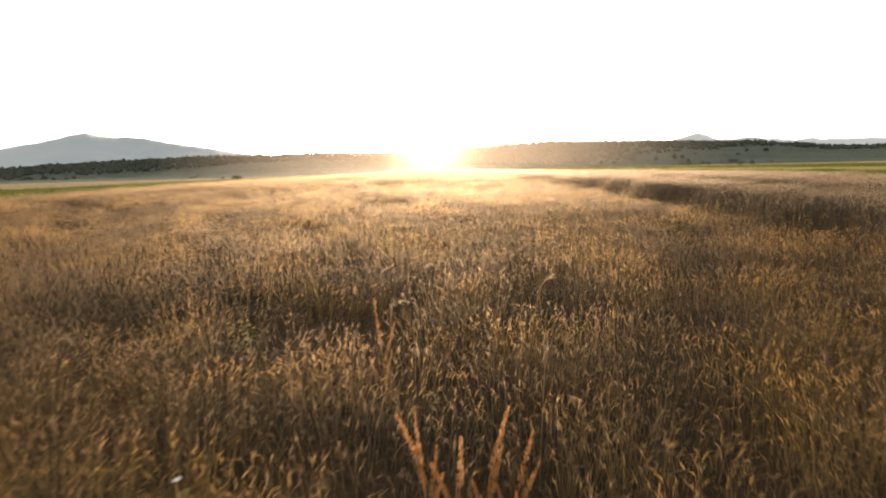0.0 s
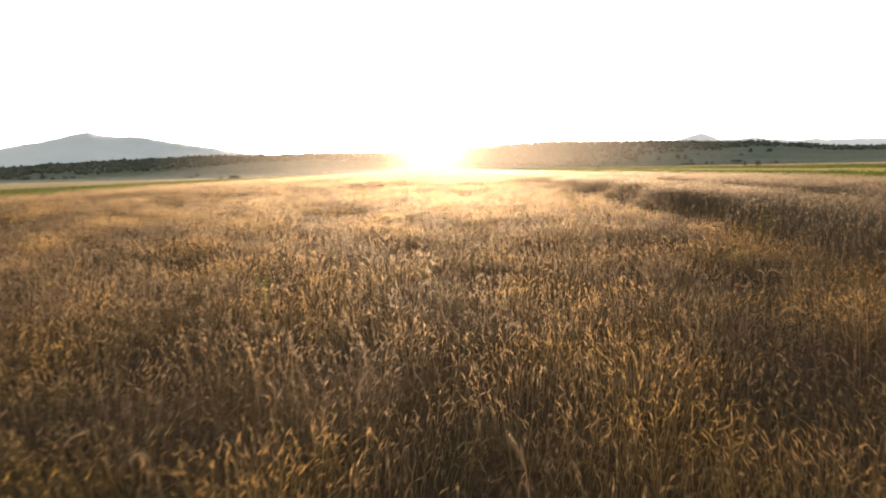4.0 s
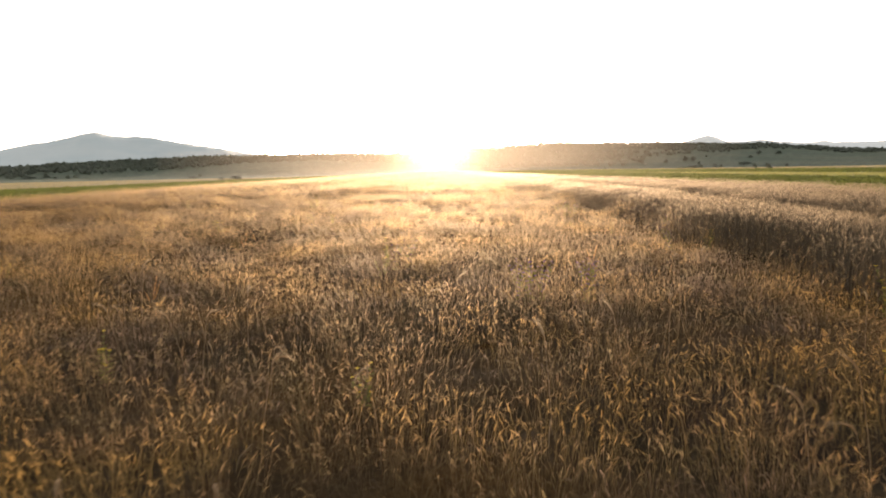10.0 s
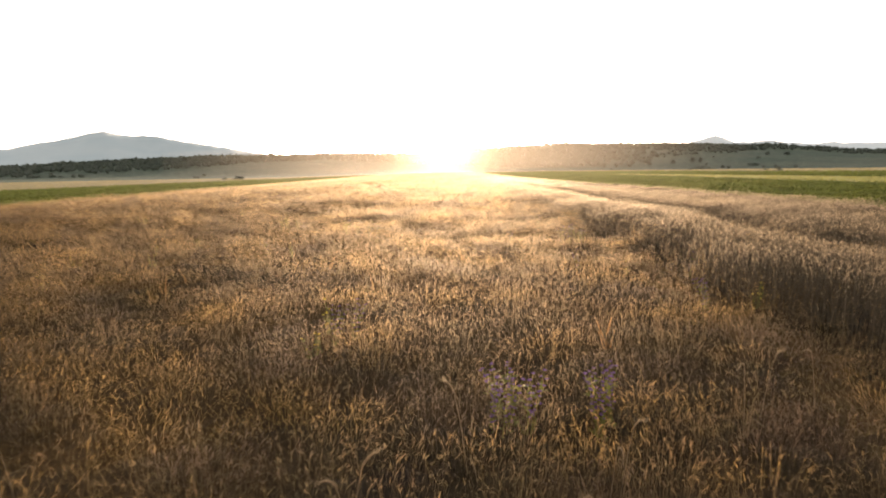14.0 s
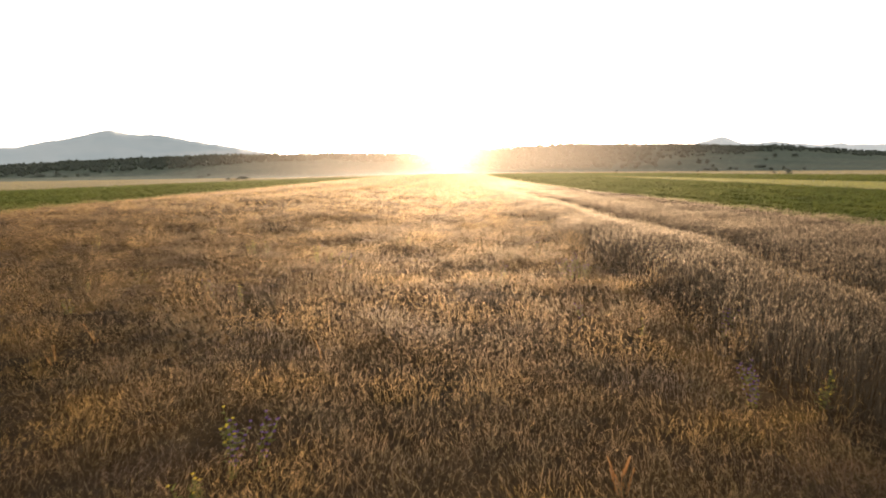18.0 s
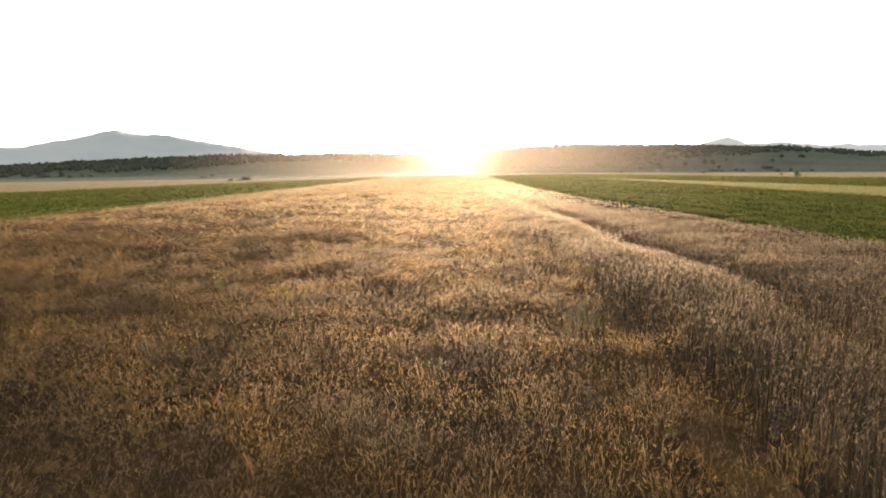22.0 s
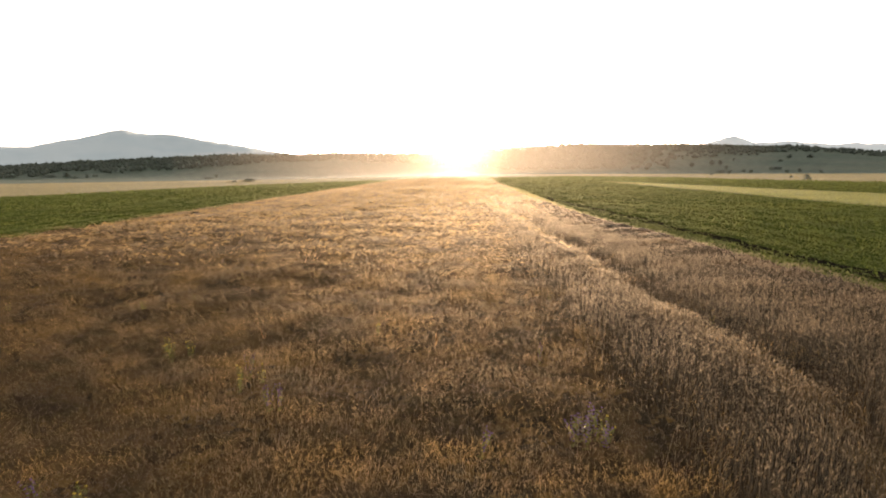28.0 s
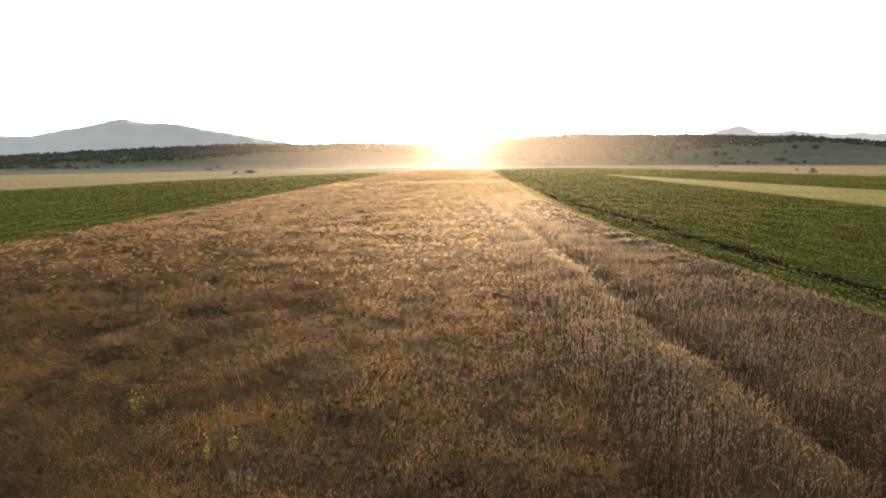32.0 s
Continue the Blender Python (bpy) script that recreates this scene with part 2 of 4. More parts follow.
class Heap:
    """Collects quads of many small pieces for one mesh."""

    def __init__(self):
        self.v, self.f, self.n = [], [], 0

    def add(self, v, f):
        v = np.asarray(v, dtype=np.float32).reshape(-1, 3)
        self.v.append(v)
        self.f.append(np.asarray(f, dtype=np.int64).reshape(-1, 4) + self.n)
        self.n += len(v)

    def ribbons(self, pts, side, width):
        """pts (N, m, 3), side (N, 3), width (N, m) or (m,)."""
        n, m, _ = pts.shape
        w = np.broadcast_to(np.asarray(width), (n, m))[..., None] * 0.5
        s = side[:, None, :]
        v = np.stack([pts - s * w, pts + s * w], 2).reshape(-1, 3)
        i = (np.arange(n) * m)[:, None] + np.arange(m - 1)[None]
        f = np.stack([2 * i, 2 * i + 1, 2 * i + 3, 2 * i + 2], -1)
        self.add(v, f)

    def tubes(self, pts, radius, sides=3):
        n, m, _ = pts.shape
        r = np.broadcast_to(np.asarray(radius), (n, m))
        t = np.gradient(pts, axis=1)
        t /= np.linalg.norm(t, axis=2, keepdims=True) + 1e-9
        a = np.cross(t, np.array([0.31, 0.9, 0.3]))
        a /= np.linalg.norm(a, axis=2, keepdims=True) + 1e-9
        b = np.cross(t, a)
        rings = []
        for k in range(sides):
            c, s = math.cos(2 * math.pi * k / sides), math.sin(2 * math.pi * k / sides)
            rings.append(pts + (a * c + b * s) * r[..., None])
        v = np.stack(rings, 2).reshape(-1, 3)
        i = ((np.arange(n) * m)[:, None] + np.arange(m - 1)[None]) * sides
        fs = []
        for k in range(sides):
            k2 = (k + 1) % sides
            fs.append(np.stack([i + k, i + k2, i + sides + k2, i + sides + k], -1))
        self.add(v, np.stack(fs, 2))

    def make(self, name, mat, parent=None, smooth=False):
        return bulk(name, np.concatenate(self.v), np.concatenate(self.f), mat, smooth, parent)


def thing(name, label, category, place=None, group="", kind=""):
    ob = new(name)
    ob.empty_display_size = 0.1
    if place is not None:
        ob.matrix_basis = place
    return tagged(ob, label, category, group, kind)


def smooth_noise(x, y, seed, fx, fy):
    """Cheap smooth value noise over the plan, from -1 to 1."""
    r = np.random.default_rng(seed)
    out = np.zeros_like(np.asarray(x, dtype=float))
    for k in range(7):
        a, p = r.uniform(0, math.tau), r.uniform(0, math.tau)
        s = r.uniform(0.6, 1.6)
        out += np.sin((x * fx * math.cos(a) * 1.0 + y * fy * math.sin(a)) * s * math.tau + p)
    return out / 3.2


# ---- lie of the land ----
def wave_noise(x, y, seed):
    """Long wind-laid waves that run across the field, about two to four metres apart."""
    r = np.random.default_rng(seed)
    out = np.zeros_like(np.asarray(x, dtype=float))
    bend = 0.9 * np.sin(x * 0.23 + 1.3) + 0.6 * np.sin(x * 0.51 + y * 0.11)
    for k in range(6):
        fy, fx, p = r.uniform(0.28, 0.72), r.uniform(-0.16, 0.16), r.uniform(0, math.tau)
        ph = (x * fx + (y + bend) * fy) * math.tau + p
        out += np.sin(ph) + 0.4 * np.sin(2 * ph)      # steeper towards the wind
    return out / 3.0


def domes(x, y, sx, sy, seed):
    """Rounded tufts side by side, 1 on each top, falling towards 0 in the clefts between them."""
    u = x / sx + 0.35 * np.sin(y / sy * 1.7 + seed) + 0.2 * np.sin(y / sy * 4.1)
    v = y / sy + 0.35 * np.sin(x / sx * 1.3 + 2 * seed) + 0.2 * np.sin(x / sx * 3.7)
    i, j = np.floor(u), np.floor(v)
    best = np.full_like(np.asarray(x, dtype=float), 9.0)
    for di in (-1, 0, 1):
        for dj in (-1, 0, 1):
            h = np.sin((i + di) * 127.1 + (j + dj) * 311.7 + seed * 17.3) * 43758.5453
            px, py = h - np.floor(h), h * 7.13 - np.floor(h * 7.13)
            best = np.minimum(best, (i + di + px - u) ** 2 + (j + dj + py - v) ** 2)
    return np.clip(1 - best / 0.75, 0, 1)


def land(x, y):
    """Level near the start, then sinking gently towards the valley floor."""
    x, y = np.asarray(x, dtype=float), np.asarray(y, dtype=float)
    z = -0.018 * 12 * np.logaddexp(0, (y - 38) / 12)
    side = np.clip(-0.02 * (-x - 6), -1.7, 0) * np.clip((y - 12) / 40, 0, 1)      # falls away on the mountain side
    return np.maximum(z, -6.2) + side


# made-up dip near -1.3 degrees imitates sun glare swallowing the crest
RIDGE_AZ = [-59.3, -42.4, -38.6, -34.5, -31.3, -25.4, -13.9, -8.2, -1.3, 1.8, 7.3, 12.1, 18.5, 24.3, 29.5, 36.0, 59.4]
RIDGE_H = [-2, -1.5, 2, 5.5, 8.5, 11.5, 15.5, 13.2, 10.5, 19, 22.0, 25.5, 24.5, 21.5, 17.5, 8.5, 4]


def hill(x, y):
    """Height of the wooded ridge behind the valley, above the valley floor's line."""
    az = np.degrees(np.arctan2(x, y))
    r = np.hypot(x, y)
    top = np.interp(az, RIDGE_AZ, RIDGE_H) - 3.0
    u = np.clip((r - 330) / 620, 0, 1)
    s = u * u * (3 - 2 * u)
    bumps = (smooth_noise(x, y, 5, 0.004, 0.004) * 2.0 + smooth_noise(x, y, 6, 0.012, 0.012) * 0.7) * s
    return land(x, y) * (1 - s) + (top + bumps) * s


def ground_z(x, y):
    return np.where(np.hypot(x, y) > 330, hill(x, y), land(x, y))


# ground sheet, in rings that widen with distance
rad = np.concatenate([np.linspace(0.5, 60, 14), np.linspace(64, 330, 36), np.linspace(340, 1150, 80), np.linspace(1300, 4900, 14)])
ang = np.radians(np.arange(0, 360, 1.25))
R, A = np.meshgrid(rad, ang, indexing="ij")
gx, gy = R * np.sin(A), R * np.cos(A)
front = np.clip((np.cos(A) - 0.35) / 0.3, 0, 1)
gz = ground_z(gx, gy) * front - 0.02
far_drop = np.clip((R - 1100) / 1500, 0, 1)
gz = gz * (1 - far_drop) - 30 * far_drop
ni, nj = R.shape
ii, jj = np.meshgrid(np.arange(ni - 1), np.arange(nj), indexing="ij")
j2 = (jj + 1) % nj
gf = np.stack([ii * nj + jj, ii * nj + j2, (ii + 1) * nj + j2, (ii + 1) * nj + jj], -1).reshape(-1, 4)
gv = np.stack([gx, gy, gz], -1).reshape(-1, 3)
gv = np.concatenate([gv, [[0, 0, -0.02]]])
ground = bulk("ground", gv, gf, mat_soil, True)
ground.data.materials.append(mat_meadow)
centre = gv[gf].mean(1)
ground.data.polygons.foreach_set("material_index", (np.hypot(centre[:, 0], centre[:, 1]) > 300).astype(np.int32))
tagged(ground, "brown valley soil rising to dry grassy slopes", "ground", kind="structure")
# the middle of the first ring
bulk("ground_middle", np.concatenate([gv[:nj], [[0, 0, -0.02]]]),
     np.stack([np.arange(nj), np.full(nj, nj), (np.arange(nj) + 1) % nj], -1), mat_soil)["kind"] = "structure"


def mountains(name, label, px, elev, dist, mat, width):
    """A far range: ridge line by bearing, with spurs running down towards the viewer."""
    az = np.radians(np.linspace(px[0], px[-1], 160))
    top = np.interp(np.degrees(az), px, elev) * dist
    top = top + smooth_noise(np.degrees(az) * 1.0, np.zeros_like(az), 21, 0.5, 0.5) * dist * 0.0006
    rows = []
    for k in range(9):
        u = k / 8
        d = dist - width * u + smooth_noise(np.degrees(az), np.full_like(az, u * 3), 22, 0.3, 0.3) * width * 0.08
        z = (top + 40) * (1 - u) ** 1.25 - 40
        z = z + smooth_noise(np.degrees(az), np.full_like(az, u * 4), 23, 0.6, 0.6) * 8 * (u > 0) * (1 - u)
        rows.append(np.stack([d * np.sin(az), d * np.cos(az), z], -1))
    d = dist + 150
    rows.insert(0, np.stack([d * np.sin(az), d * np.cos(az), np.full_like(az, -40)], -1))
    v = np.stack(rows)
    m, n = v.shape[:2]
    a, b = np.meshgrid(np.arange(m - 1), np.arange(n - 1), indexing="ij")
    f = np.stack([a * n + b, a * n + b + 1, (a + 1) * n + b + 1, (a + 1) * n + b], -1).reshape(-1, 4)
    ob = bulk(name, v.reshape(-1, 3), f, mat, True)
    return tagged(ob, label, "mountain", kind="structure")


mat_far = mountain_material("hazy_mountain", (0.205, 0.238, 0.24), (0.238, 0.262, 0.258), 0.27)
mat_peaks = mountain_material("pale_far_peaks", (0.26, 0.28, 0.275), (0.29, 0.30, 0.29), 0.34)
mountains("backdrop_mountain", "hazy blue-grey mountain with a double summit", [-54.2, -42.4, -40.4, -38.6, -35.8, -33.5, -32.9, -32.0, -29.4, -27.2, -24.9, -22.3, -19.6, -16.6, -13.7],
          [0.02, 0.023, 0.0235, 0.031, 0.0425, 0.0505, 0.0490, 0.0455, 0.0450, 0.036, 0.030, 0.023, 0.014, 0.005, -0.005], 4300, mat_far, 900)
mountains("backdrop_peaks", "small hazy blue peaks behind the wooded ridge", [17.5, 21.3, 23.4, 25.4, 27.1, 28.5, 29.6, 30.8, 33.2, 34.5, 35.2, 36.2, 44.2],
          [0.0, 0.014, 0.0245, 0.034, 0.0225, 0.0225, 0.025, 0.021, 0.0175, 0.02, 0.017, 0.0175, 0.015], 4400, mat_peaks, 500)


# added veil sheet: imitates sun glare and haze in front of the hills
mat_veil = bpy.data.materials.new("sun_glare_veil")
mat_veil.use_nodes = True
nt = mat_veil.node_tree
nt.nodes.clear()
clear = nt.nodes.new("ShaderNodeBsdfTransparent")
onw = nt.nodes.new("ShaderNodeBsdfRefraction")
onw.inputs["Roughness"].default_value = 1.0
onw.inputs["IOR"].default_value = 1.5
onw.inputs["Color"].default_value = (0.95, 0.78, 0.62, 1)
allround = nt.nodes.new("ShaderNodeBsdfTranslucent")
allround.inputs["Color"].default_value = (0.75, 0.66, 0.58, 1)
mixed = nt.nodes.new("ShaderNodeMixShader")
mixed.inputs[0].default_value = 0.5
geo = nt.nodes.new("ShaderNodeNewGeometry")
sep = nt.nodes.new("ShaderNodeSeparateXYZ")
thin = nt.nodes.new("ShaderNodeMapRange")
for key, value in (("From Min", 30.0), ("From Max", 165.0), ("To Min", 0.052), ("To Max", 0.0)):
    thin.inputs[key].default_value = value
aside = nt.nodes.new("ShaderNodeMath")      # the imitated glare fades out to both sides of the sun
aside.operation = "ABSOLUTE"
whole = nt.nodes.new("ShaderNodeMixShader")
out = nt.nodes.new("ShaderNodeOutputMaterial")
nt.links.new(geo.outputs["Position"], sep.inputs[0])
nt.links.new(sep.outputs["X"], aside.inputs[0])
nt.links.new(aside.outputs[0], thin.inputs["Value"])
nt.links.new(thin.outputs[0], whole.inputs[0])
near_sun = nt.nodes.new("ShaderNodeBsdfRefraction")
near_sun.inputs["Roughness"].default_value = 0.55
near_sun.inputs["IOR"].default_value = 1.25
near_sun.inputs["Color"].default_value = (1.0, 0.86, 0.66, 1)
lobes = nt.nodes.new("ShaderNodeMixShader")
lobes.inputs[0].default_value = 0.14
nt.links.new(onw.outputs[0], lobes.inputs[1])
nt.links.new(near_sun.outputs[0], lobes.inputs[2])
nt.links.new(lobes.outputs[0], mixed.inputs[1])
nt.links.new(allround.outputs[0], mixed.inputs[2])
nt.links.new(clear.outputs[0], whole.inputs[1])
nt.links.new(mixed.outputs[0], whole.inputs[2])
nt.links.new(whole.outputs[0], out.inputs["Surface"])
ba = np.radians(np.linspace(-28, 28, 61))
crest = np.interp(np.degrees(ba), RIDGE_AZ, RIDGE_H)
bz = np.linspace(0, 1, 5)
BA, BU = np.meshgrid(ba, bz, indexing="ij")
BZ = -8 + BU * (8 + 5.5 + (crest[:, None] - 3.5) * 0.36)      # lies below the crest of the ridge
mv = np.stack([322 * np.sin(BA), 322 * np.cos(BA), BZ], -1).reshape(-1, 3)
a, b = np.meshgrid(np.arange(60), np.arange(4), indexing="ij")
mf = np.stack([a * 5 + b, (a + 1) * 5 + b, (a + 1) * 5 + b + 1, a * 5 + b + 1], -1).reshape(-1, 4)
tagged(bulk("backdrop_glare_veil", mv, mf, mat_veil, True), "thin added veil imitating sun glare and haze on the hills", "mist", kind="structure")


# ---- the grain field ----
def field_left(y):
    return -22.6 + 0 * y


def field_right(y):
    return np.interp(y, [26, 30, 34, 37, 43, 50, 62, 75, 122], [14.3, 13.4, 12.7, 12.2, 11.2, 10.5, 10.0, 9.8, 9.4])


def stand_edge(y):
    """Where the taller standing rye begins."""
    return 5.9 - 0.035 * np.clip(y - 20, 0, 100)


def track_x(y):
    return 8.5 - 0.075 * np.clip(y - 22, 0, 45)


def border_track(x, y):
    """The second wheel track, along the foot of the standing rye."""
    c = stand_edge(y) - 0.42 + 0.15 * smooth_noise(x, y, 34, 0.15, 0.15)
    return np.exp(-((x - c) / 0.38) ** 2) * np.clip(1.2 - np.abs(y - 15) / 12, 0.08, 1)


def rye_share(x, y):
    """0 in the laid wheat, 1 in the standing rye; the old wheel track is thin and low."""
    s = 1 / (1 + np.exp(-(x - stand_edge(y) - 0.35 * smooth_noise(x, y, 31, 0.2, 0.2)) / (0.11 + 0.03 * np.clip(y - 19, 0, 12))))
    s = s * np.clip((80 - y) / 40, 0.1, 1)
    return s * (1 - 0.65 * track(x, y) * np.clip((56 - y) / 20, 0, 1))


def track(x, y):
    return np.clip(0.85 + 0.45 * smooth_noise(x, y, 36, 0.3, 0.3), 0.3, 1) * np.exp(-((x - track_x(y) + 0.25 * smooth_noise(x, y, 33, 0.15, 0.15)) / 0.48) ** 2)


def laid_zone(x, y):
    """1 where the wheat lies bent over in a closed mat, 0 where it stands."""
    edge = 1.5 * smooth_noise(x, y, 52, 0.12, 0.12)
    return np.clip((y + edge - 15) / 7, 0, 1) * np.interp(x, [-4, 1.5], [1, 0.45]) * (1 - rye_share(x, y))


def billows(x, y):
    """Long crests that the wind pressed across the laid wheat, steep on the side away from the sun: their rise, and where that steep side is."""
    ph = 0.5 * y + 0.08 * x + 1.5 * smooth_noise(x, y, 71, 0.16, 0.1) + 0.9 * smooth_noise(x, y, 72, 0.4, 0.25)
    u = ph % 1.0
    rise = np.clip((u - 0.08) / 0.16, 0, 1) * np.clip((1 - u) / 0.76, 0, 1)
    steep = np.clip(1 - np.abs(u - 0.1) / 0.16, 0, 1)
    some = np.clip(0.6 + 1.1 * smooth_noise(x, y, 73, 0.22, 0.3), 0, 1)
    some = some * np.interp(x, [-4, 1.5], [1, 0.2]) * np.clip((y - 10) / 6, 0, 1) * np.clip((75 - y) / 30, 0, 1)
    return rise * some, steep * some


def clefts(x, y):
    """1 deep in the dark clefts between laid billows, 0 on their tops; few along the middle of the field."""
    amount = np.clip(0.8 + 0.4 * smooth_noise(x, y, 49, 0.12, 0.12), 0.35, 1.1) * np.interp(x, [-4, 2], [1, 0.25])
    deep = amount * (1 - np.clip(1.4 * domes(x, y, 2.3, 1.9, 3), 0, 1)) ** 0.7
    return np.maximum(deep, 0.5 * billows(x, y)[1]) * (1 - rye_share(x, y))


def crop_height(x, y):
    s = rye_share(x, y)
    far = np.clip((y - 6) / 16, 0, 1)
    left = 0.80 + 0.012 * smooth_noise(x, y, 41, 0.45, 0.6) + 0.015 * far * wave_noise(x, y, 47)
    left = left - (0.17 + 0.10 * far) * clefts(x, y) + 0.24 * billows(x, y)[0] - 0.06 * far
    left = left - 0.125 * (1 - domes(x, y, 0.42, 0.38, 5)) - 0.03 * (1 - domes(x, y, 0.17, 0.17, 8))
    right = 1.07 - 0.05 * np.clip((y - 17) / 9, 0, 1) + 0.04 * smooth_noise(x, y, 43, 0.5, 0.5) + 0.03 * smooth_noise(x, y, 45, 2.0, 2.0)
    right = right - 0.16 * np.clip((y - 22) / 20, 0, 1)
    h = left * (1 - s) + right * s - 0.09 * track(x, y) * np.clip((60 - y) / 25, 0, 1) - 0.08 * border_track(x, y)
    h = h - 0.2 * np.clip((-14 - x) / 8, 0, 1)
    return np.clip(h, 0.46, 1.2)


def in_view(x, y, pad=1.5):
    """Ground that the flight can show, with a margin."""
    return (x > -0.98 * y - pad - 1.0) & (x < 0.86 * (y + 1.0) + pad + 1.2)


def scatter(density, x0, x1, y0, y1):
    n = int(density * (x1 - x0) * (y1 - y0))
    x, y = rng.uniform(x0, x1, n), rng.uniform(y0, y1, n)
    keep = (x > field_left(y)) & (x < field_right(y)) & in_view(x, y)
    x, y = x[keep], y[keep]
    gap = 1 - domes(x, y, 0.42, 0.38, 5)
    keep = rng.uniform(0, 1, len(x)) > 0.75 * np.clip((gap - 0.45) / 0.4, 0, 1) * (1 - rye_share(x, y)) + 0.75 * np.clip((clefts(x, y) - 0.3) / 0.3, 0, 1)
    return x[keep], y[keep]


def path_x(y):
    return np.interp(y, [0, 5, 10, 15], [0, 1.45, 2.5, 3.46])


def plants(heap, stalk_heap, x, y, kind, from_s=0.2, seg=3, ear_seg=3, sides=3, leaf=True, fat=1.0, awns=0, laid=0.14, tuft=1):
    """Stems with nodding ears and dry leaves at the plan places (x, y)."""
    reach = np.zeros(len(x) * tuft)
    off = np.zeros((len(x) * tuft, 2))
    grown = np.ones(len(x) * tuft)
    if tuft > 1:      # stalks grow in loose bunches that spread apart at the top
        grown = np.repeat(rng.uniform(0.88, 1.07, len(x)), tuft)
        x, y = np.repeat(x, tuft), np.repeat(y, tuft)
        off = rng.normal(0, 0.1, (len(x), 2))
        reach = np.hypot(off[:, 0], off[:, 1])
        x, y = x + off[:, 0], y + off[:, 1]
    n = len(x)
    z0 = land(x, y)
    h = crop_height(x, y) * (grown - 0.75 * reach) * rng.uniform(0.88, 1.04, n)
    bent = laid_zone(x, y) if kind == "wheat" else np.zeros(n)
    h = h * (1 + 0.05 * bent)
    base_lean = 0.9 * smooth_noise(x, y, 61, 0.1, 0.2)
    th = base_lean * 2.0 + rng.normal(-0.6, 1.6, n)
    lean = np.abs(rng.normal(0.08 if kind == "rye" else laid, 0.09 + 0.45 * max(laid - 0.14, 0), n)) + bent * rng.uniform(0.05, 0.4, n)
    if tuft > 1:
        th = np.arctan2(off[:, 1], off[:, 0]) + rng.normal(0, 0.5, n)
        lean = lean * 0.6 + 1.3 * reach
    swept = -1.5 + 0.8 * smooth_noise(x, y, 62, 0.08, 0.08) + rng.normal(0, 0.55, n)      # laid wheat lies one way
    th = np.where(rng.uniform(0, 1, n) < 0.85 * bent, swept, th)
    d = np.stack([np.cos(th), np.sin(th), 0 * th], -1)
    base = np.stack([x, y, z0], -1)
    s = np.linspace(from_s, 1, seg)
    pts = base[:, None] + d[:, None] * (h * lean)[:, None, None] * (s ** 2)[None, :, None]
    pts[..., 2] += h[:, None] * s[None]
    ta = rng.uniform(0, math.pi, n) if leaf else rng.normal(0, 0.55, n)
    side = np.stack([np.cos(ta), np.sin(ta), 0 * ta], -1)
    some = slice(None, None, 1 if leaf or kind == "rye" else 3)      # further off most stalks stay under the ears
    stalk_heap.ribbons(pts[some], side[some], np.linspace(0.0032, 0.0020, seg) * fat ** 0.7)
    # ear: leaves the stem along its end and bends over
    droop = rng.uniform(0.3, 1.7, n) if kind == "rye" else rng.uniform(0.1, 1.7, n)
    length = (rng.uniform(0.045, 0.07, n) if kind == "rye" else rng.uniform(0.036, 0.056, n)) * fat ** 0.5
    a0 = np.arctan(2 * lean)
    p = pts[:, -1].copy()
    ear = [p]
    for k in range(ear_seg):
        a = a0 + droop * (k + 0.5) / ear_seg
        p = p + (d * np.sin(a)[:, None] + np.array([0, 0, 1.0]) * np.cos(a)[:, None]) * (length / ear_seg)[:, None]
        ear.append(p)
    ear = np.stack(ear, 1)
    prof = np.interp(np.linspace(0, 1, ear_seg + 1), [0, 0.2, 0.8, 1], [0.0022, 0.0058, 0.0052, 0.0018]) * fat
    if ear_seg > 4:
        prof = prof * np.where(np.arange(ear_seg + 1) % 2 == 1, 1.2, 0.8)
    if sides:
        heap.tubes(ear, prof, sides)
    else:
        heap.ribbons(ear, side, prof * 1.7)
    for k in range(awns):
        u = (k + 0.5) / awns
        t0 = ear[:, 0] * (1 - u) + ear[:, -1] * u
        way = ear[:, -1] - ear[:, 0]
        way = way / (np.linalg.norm(way, axis=1, keepdims=True) + 1e-9) + rng.normal(0, 0.24, (n, 3))
        q = np.stack([t0, t0 + way * (0.036 * fat ** 0.5 * rng.uniform(0.6, 1.2, n))[:, None]], 1)
        heap.ribbons(q, side, np.array([0.0017, 0.0006]) * fat)
    if leaf:
        k = rng.uniform(0, 1, n) < 0.9
        b = pts[k][:, 0] * 0.45 + pts[k][:, -1] * 0.55
        b[:, 2] = z0[k] + h[k] * rng.uniform(0.35, 0.85, k.sum())
        la = rng.uniform(0, math.tau, k.sum())
        ld = np.stack([np.cos(la), np.sin(la), 0 * la], -1)
        L = rng.uniform(0.06, 0.12, k.sum())[:, None]
        up = np.array([0, 0, 1.0])
        q = np.stack([b, b + ld * L * 0.45 + up * L * 0.35, b + ld * L * 0.95 - up * L * rng.uniform(-0.3, 0.6, (k.sum(), 1))], 1)
        sd = np.stack([-np.sin(la), np.cos(la), 0.4 * np.ones_like(la)], -1)
        stalk_heap.ribbons(q, sd, np.array([0.003, 0.0065, 0.0015]) * fat)


heaps = {"wheat": Heap(), "wheat_near": Heap(), "wheat_far": Heap(), "rye": Heap(), "wheat_straw": Heap(), "rye_straw": Heap()}


def near_zone(x, y):
    """Crop that comes within a few paces of the lens."""
    soft_edge = rng.normal(0, 0.7, len(x))
    return (np.abs(x - path_x(y)) + soft_edge < 2.3 + 0.28 * y) & (y + 2 * soft_edge < 12)


